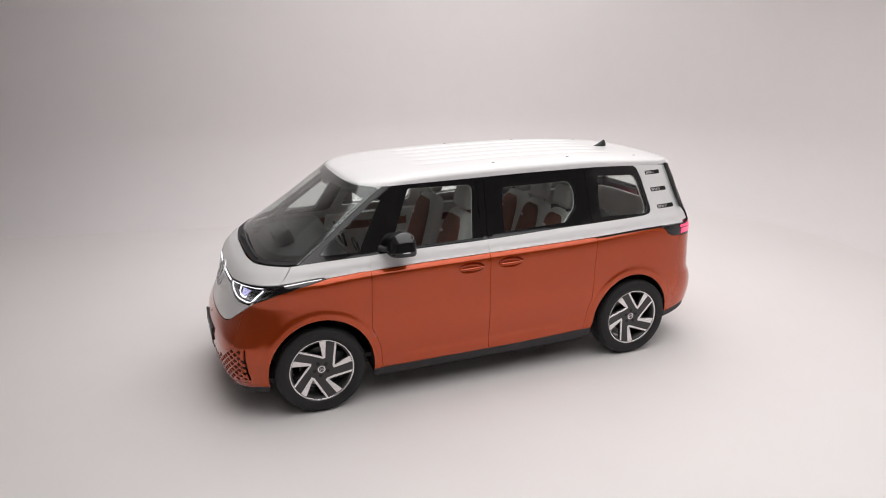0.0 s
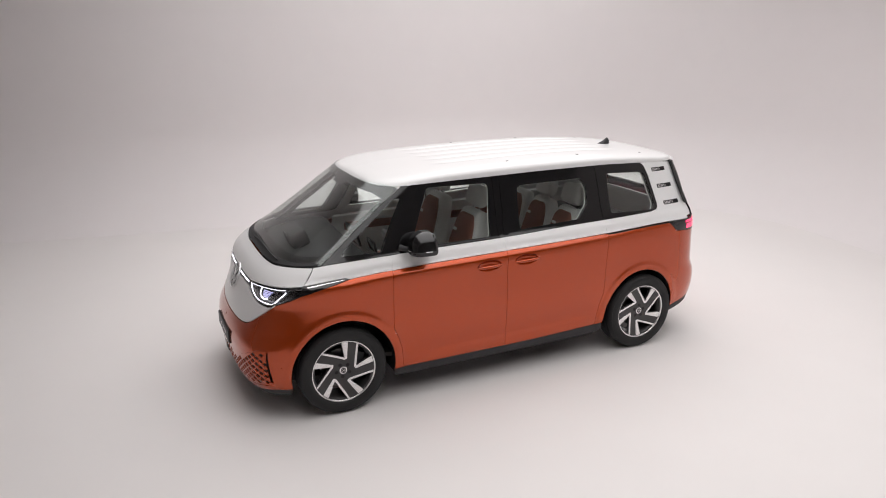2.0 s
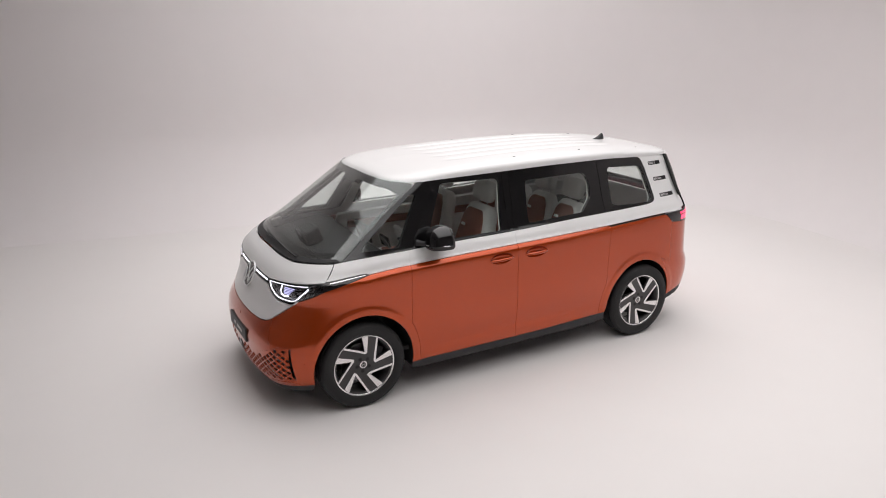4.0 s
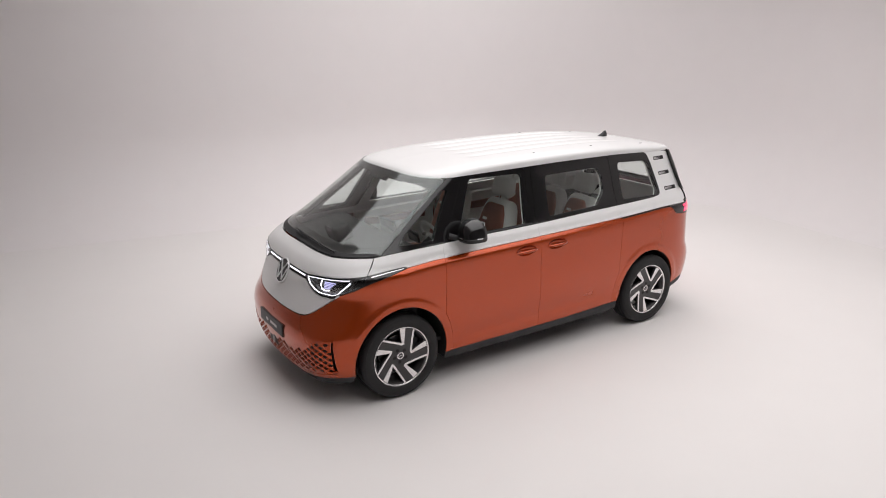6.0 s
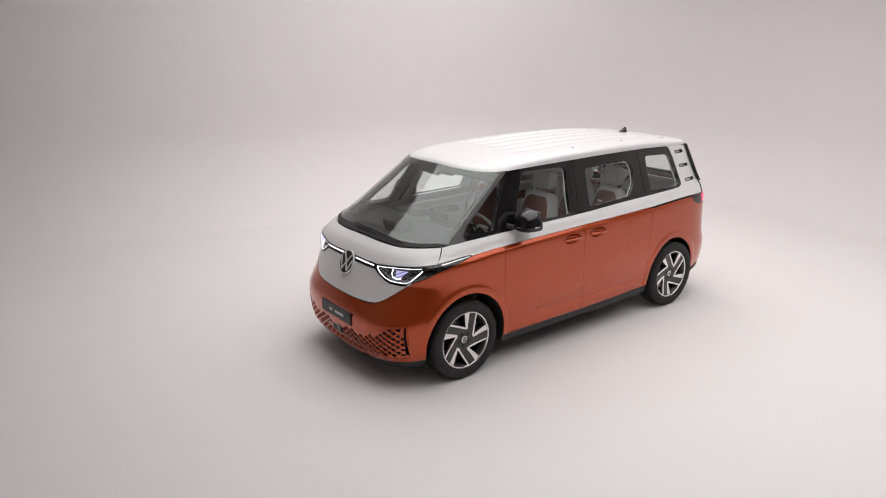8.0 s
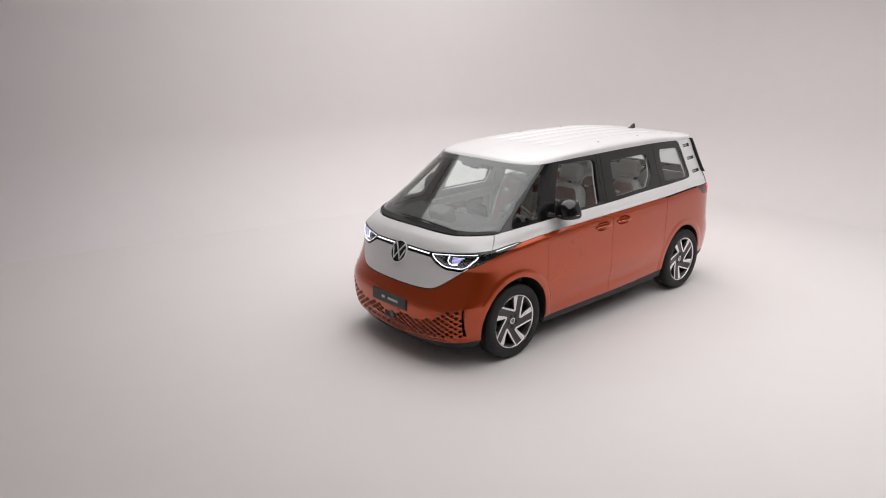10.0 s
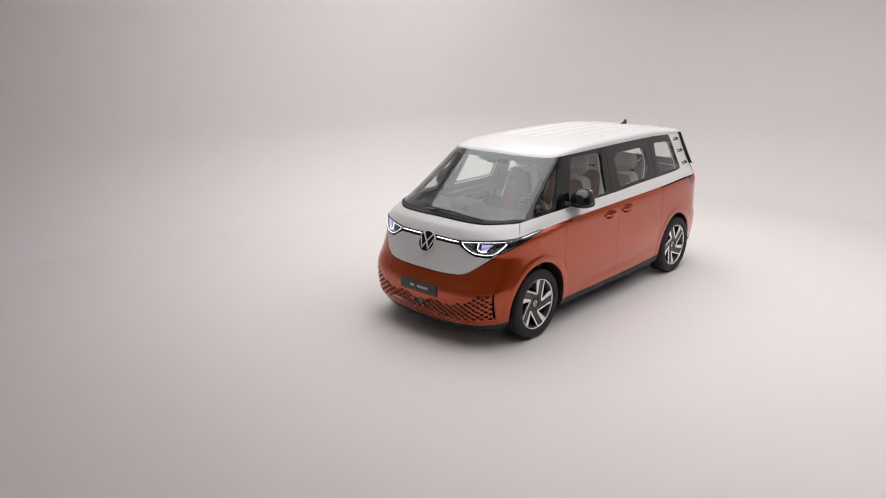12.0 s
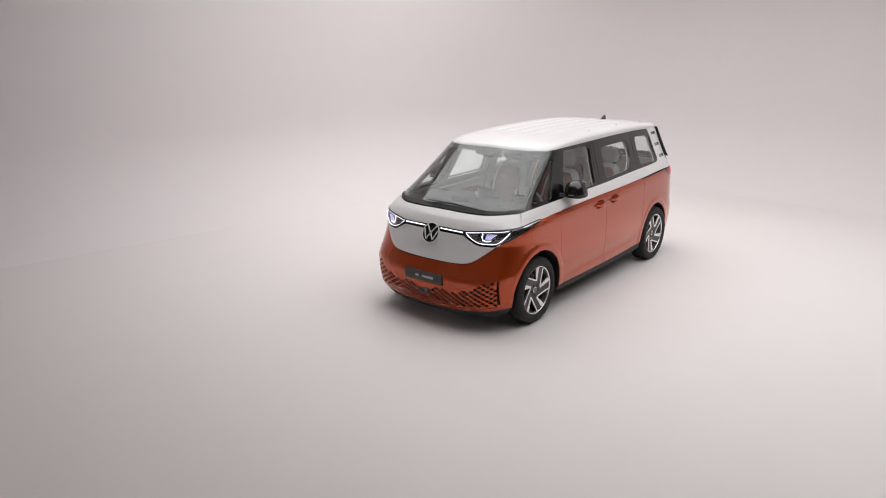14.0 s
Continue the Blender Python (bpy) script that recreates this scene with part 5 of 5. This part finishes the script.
def cabin():
    bm = bmesh.new()
    box(bm, (0.25, 0, 0.40), (3.4, 1.72, 0.04), bevel=0.01)
    part("cabin_floor", bm, CARPET, car, "dark carpeted cabin floor")
    # dashboard: a swept section across the cabin
    section = [(-1.86, 0.55), (-1.88, 1.13), (-1.80, 1.185), (-1.55, 1.205), (-1.30, 1.215), (-1.17, 1.205), (-1.12, 1.17), (-1.13, 1.10), (-1.18, 1.04), (-1.24, 0.9), (-1.30, 0.6)]
    bm, rows = bmesh.new(), []
    for k in range(21):
        f = -1 + 2 * k / 20
        row = []
        for x, z in section:
            w = 0.80 if x > -1.5 else 0.80 - 0.30 * (-1.5 - x)
            row.append(bm.verts.new((x + (0.16 * f * f if x < -1.5 else 0.03 * f * f), f * w, z)))
        rows.append(row)
    for a, b in zip(rows, rows[1:]):
        for i in range(len(section) - 1):
            bm.faces.new((a[i], b[i], b[i + 1], a[i + 1]))
    for r in (rows[0], rows[-1]):
        bm.faces.new(r)
    bmesh.ops.recalc_face_normals(bm, faces=bm.faces[:])
    dash = part("dashboard", bm, DASH, car, "dark dashboard with a pale trim band")
    part("trim_band", rounded((-1.115, 0, 1.125), (0.03, 1.50, 0.05), (0, -12, 0), bevel=0.01), LEATHER, dash, "pale band along the dashboard")
    part("centre_screen", rounded((-1.07, 0.02, 1.215), (0.02, 0.30, 0.17), (0, -14, 0), bevel=0.006), GLOSS, dash, "black centre touchscreen")
    part("driver_display", rounded((-1.03, -0.38, 1.215), (0.02, 0.17, 0.10), (0, -14, 0), bevel=0.006), GLOSS, dash, "small driver display")
    part("lower_shelf", rounded((-1.2, 0, 0.92), (0.16, 1.48, 0.05), bevel=0.02), LEATHER, dash)
    part("console", rounded((-0.72, 0, 0.56), (0.62, 0.26, 0.28), bevel=0.04), DASH, car, "dark centre console box")
    # steering wheel
    steer = empty("steering_wheel", (-0.82, -0.38, 1.165), car)
    steer.rotation_euler = (0, radians(-28), 0)
    pts = [(0, 0.182 * math.cos(a), 0.175 * math.sin(a)) for a in (2 * math.pi * k / 40 for k in range(40))]
    part("rim", tube(pts, 0.0155, 10, True), LEATHER, steer, "pale grey steering wheel rim")
    part("boss", rounded((-0.01, 0, -0.01), (0.05, 0.15, 0.11), bevel=0.022), LEATHER, steer)
    for a in (0, 180, 270):
        c, s = math.cos(radians(a)), math.sin(radians(a))
        part("spoke", tube([(0, 0.05 * c, 0.05 * s), (0, 0.175 * c, 0.168 * s)], [0.02, 0.014], 8), GRAPHITE, steer)
    part("column", tube([(-0.02, 0, 0), (-0.22, 0, -0.02)], 0.04, 12), DASH, steer)
    for y in (-0.38, 0.38):
        car_seat(-0.215, y)
    for y in (-0.45, 0.0, 0.45):
        car_seat(0.80, y, 0.81, 0.47, 0.60)
    # luggage cover behind the rear seats
    part("luggage_cover", rounded((1.55, 0, 1.08), (0.85, 1.48, 0.03), bevel=0.01), DASH, car, "dark luggage cover")
    # inner linings of doors and pillars
    for flip in (False, True):
        for a, b in ((-1.02, -0.03), (0.0, 1.03), (1.06, 2.06)):
            n = 8
            xs = [a + (b - a) * k / n for k in range(n + 1)]
            z0 = 0.45 if b < 1.5 else 0.82
            loop = [sx(x, z0) for x in xs] + [sx(x, BELT(min(x, 1.6)) - 0.02) for x in reversed(xs)]
            card = panel("door_card", loop, LEATHER, car, flip=flip, gap=0.004, thick=0.03, lift=-0.082, step=0.1, label="light grey inner door lining")
            if b < 1.5:
                loop = [sx(x, 1.02) for x in xs[1:-1]] + [sx(x, 1.17) for x in reversed(xs[1:-1])]
                panel("door_insert", loop, TERRA, card, flip=flip, gap=0.0, thick=0.02, lift=-0.106, step=0.1, label="terracotta door insert")
        linings = (
            (seam_pts(AFRONT) + along_x(EAVE, -0.885, -0.76, 4) + seam_pts([(x - 0.02, z) for x, z in reversed(ASEAM)]) + [sx(x, BELT(x)) for x in (-1.1, -1.3, -1.5)], win_loop(TRI, 0.02)),
            (seam_pts([(x + 0.02, z) for x, z in ASEAM]) + along_x(EAVE, -0.70, 0.0, 8) + [sx(0.0, 1.5), sx(0.0, BELT(0.0))] + [sx(x, BELT(x)) for x in (-0.3, -0.6, -0.9)], win_loop(DOORWIN, [0.02, 0.03, 0.06, 0.03])),
            ([sx(0.02, BELT(0.02)), sx(0.02, EAVE(0.02))] + along_x(EAVE, 0.1, 1.02, 8) + [sx(1.04, 1.6), sx(1.046, BELT(1.046))] + [sx(x, BELT(x)) for x in (0.8, 0.5, 0.2)], win_loop(SLIDEWIN, 0.03)),
            ([sx(1.06, BELT(1.06)), sx(1.04, EAVE(1.04))] + along_x(EAVE, 1.1, 1.9, 8) + [sx(1.98, 1.5), sx(2.0, BELT(1.6)), sx(1.8, BELT(1.6)), sx(1.5, BELT(1.5)), sx(1.3, BELT(1.3))], win_loop(QUARTWIN, 0.05)),
        )
        for (loop, hole), mat in zip(linings, (DASH, CABIN, CABIN, CABIN)):
            panel("pillar_lining", loop, mat, car, [shrunk(hole, 0.002 if mat is CABIN else -0.002)], flip=flip, gap=0.003, thick=0.012, lift=-0.037, step=0.08, label="inner window surround")
    bm = rounded((-1.60, -0.03, 1.27), (0.16, 0.25, 0.15), (0, -20, 0), bevel=0.035)
    part("sensor_hood", bm, DASH, dash, "dark hood standing on the dashboard")
    part("hood_panel", rounded((-1.69, -0.03, 1.30), (0.012, 0.09, 0.05), (0, -20, 0), bevel=0.004), STEEL, dash)
    part("interior_mirror", rounded((-1.0, 0, 1.695), (0.04, 0.25, 0.065), (0, -8, 0), bevel=0.018), DASH, car, "dark interior mirror")
    part("sensor_box", rounded((-1.09, 0, 1.735), (0.14, 0.13, 0.06), (0, -40, 0), bevel=0.02), DASH, car, "dark sensor cover at the windscreen top")
    for m in (1, -1):
        # belts hang from the pillars over the rear seats
        pts = [(1.08, m * 0.66, 1.55), (0.98, m * 0.57, 1.42), (0.93, m * 0.5, 1.25), (0.86, m * 0.38, 1.05)]
        bm = bmesh.new()
        rows = [[bm.verts.new((x, y - 0.022, z)), bm.verts.new((x, y + 0.022, z)), bm.verts.new((x + 0.003, y + 0.022, z)), bm.verts.new((x + 0.003, y - 0.022, z))] for x, y, z in pts]
        for a, b in zip(rows, rows[1:]):
            for j in range(4):
                bm.faces.new((a[j], a[(j + 1) % 4], b[(j + 1) % 4], b[j]))
        bmesh.ops.recalc_face_normals(bm, faces=bm.faces[:])
        part("seat_belt", bm, DASH, car, "black seat belt")
    # interior sun visors
    for y in (-0.36, 0.36):
        part("sun_visor", rounded((-0.86, y, 1.765), (0.17, 0.36, 0.02), (0, -18, 0), bevel=0.008), CABIN, car, "light folded sun visor")


cabin()
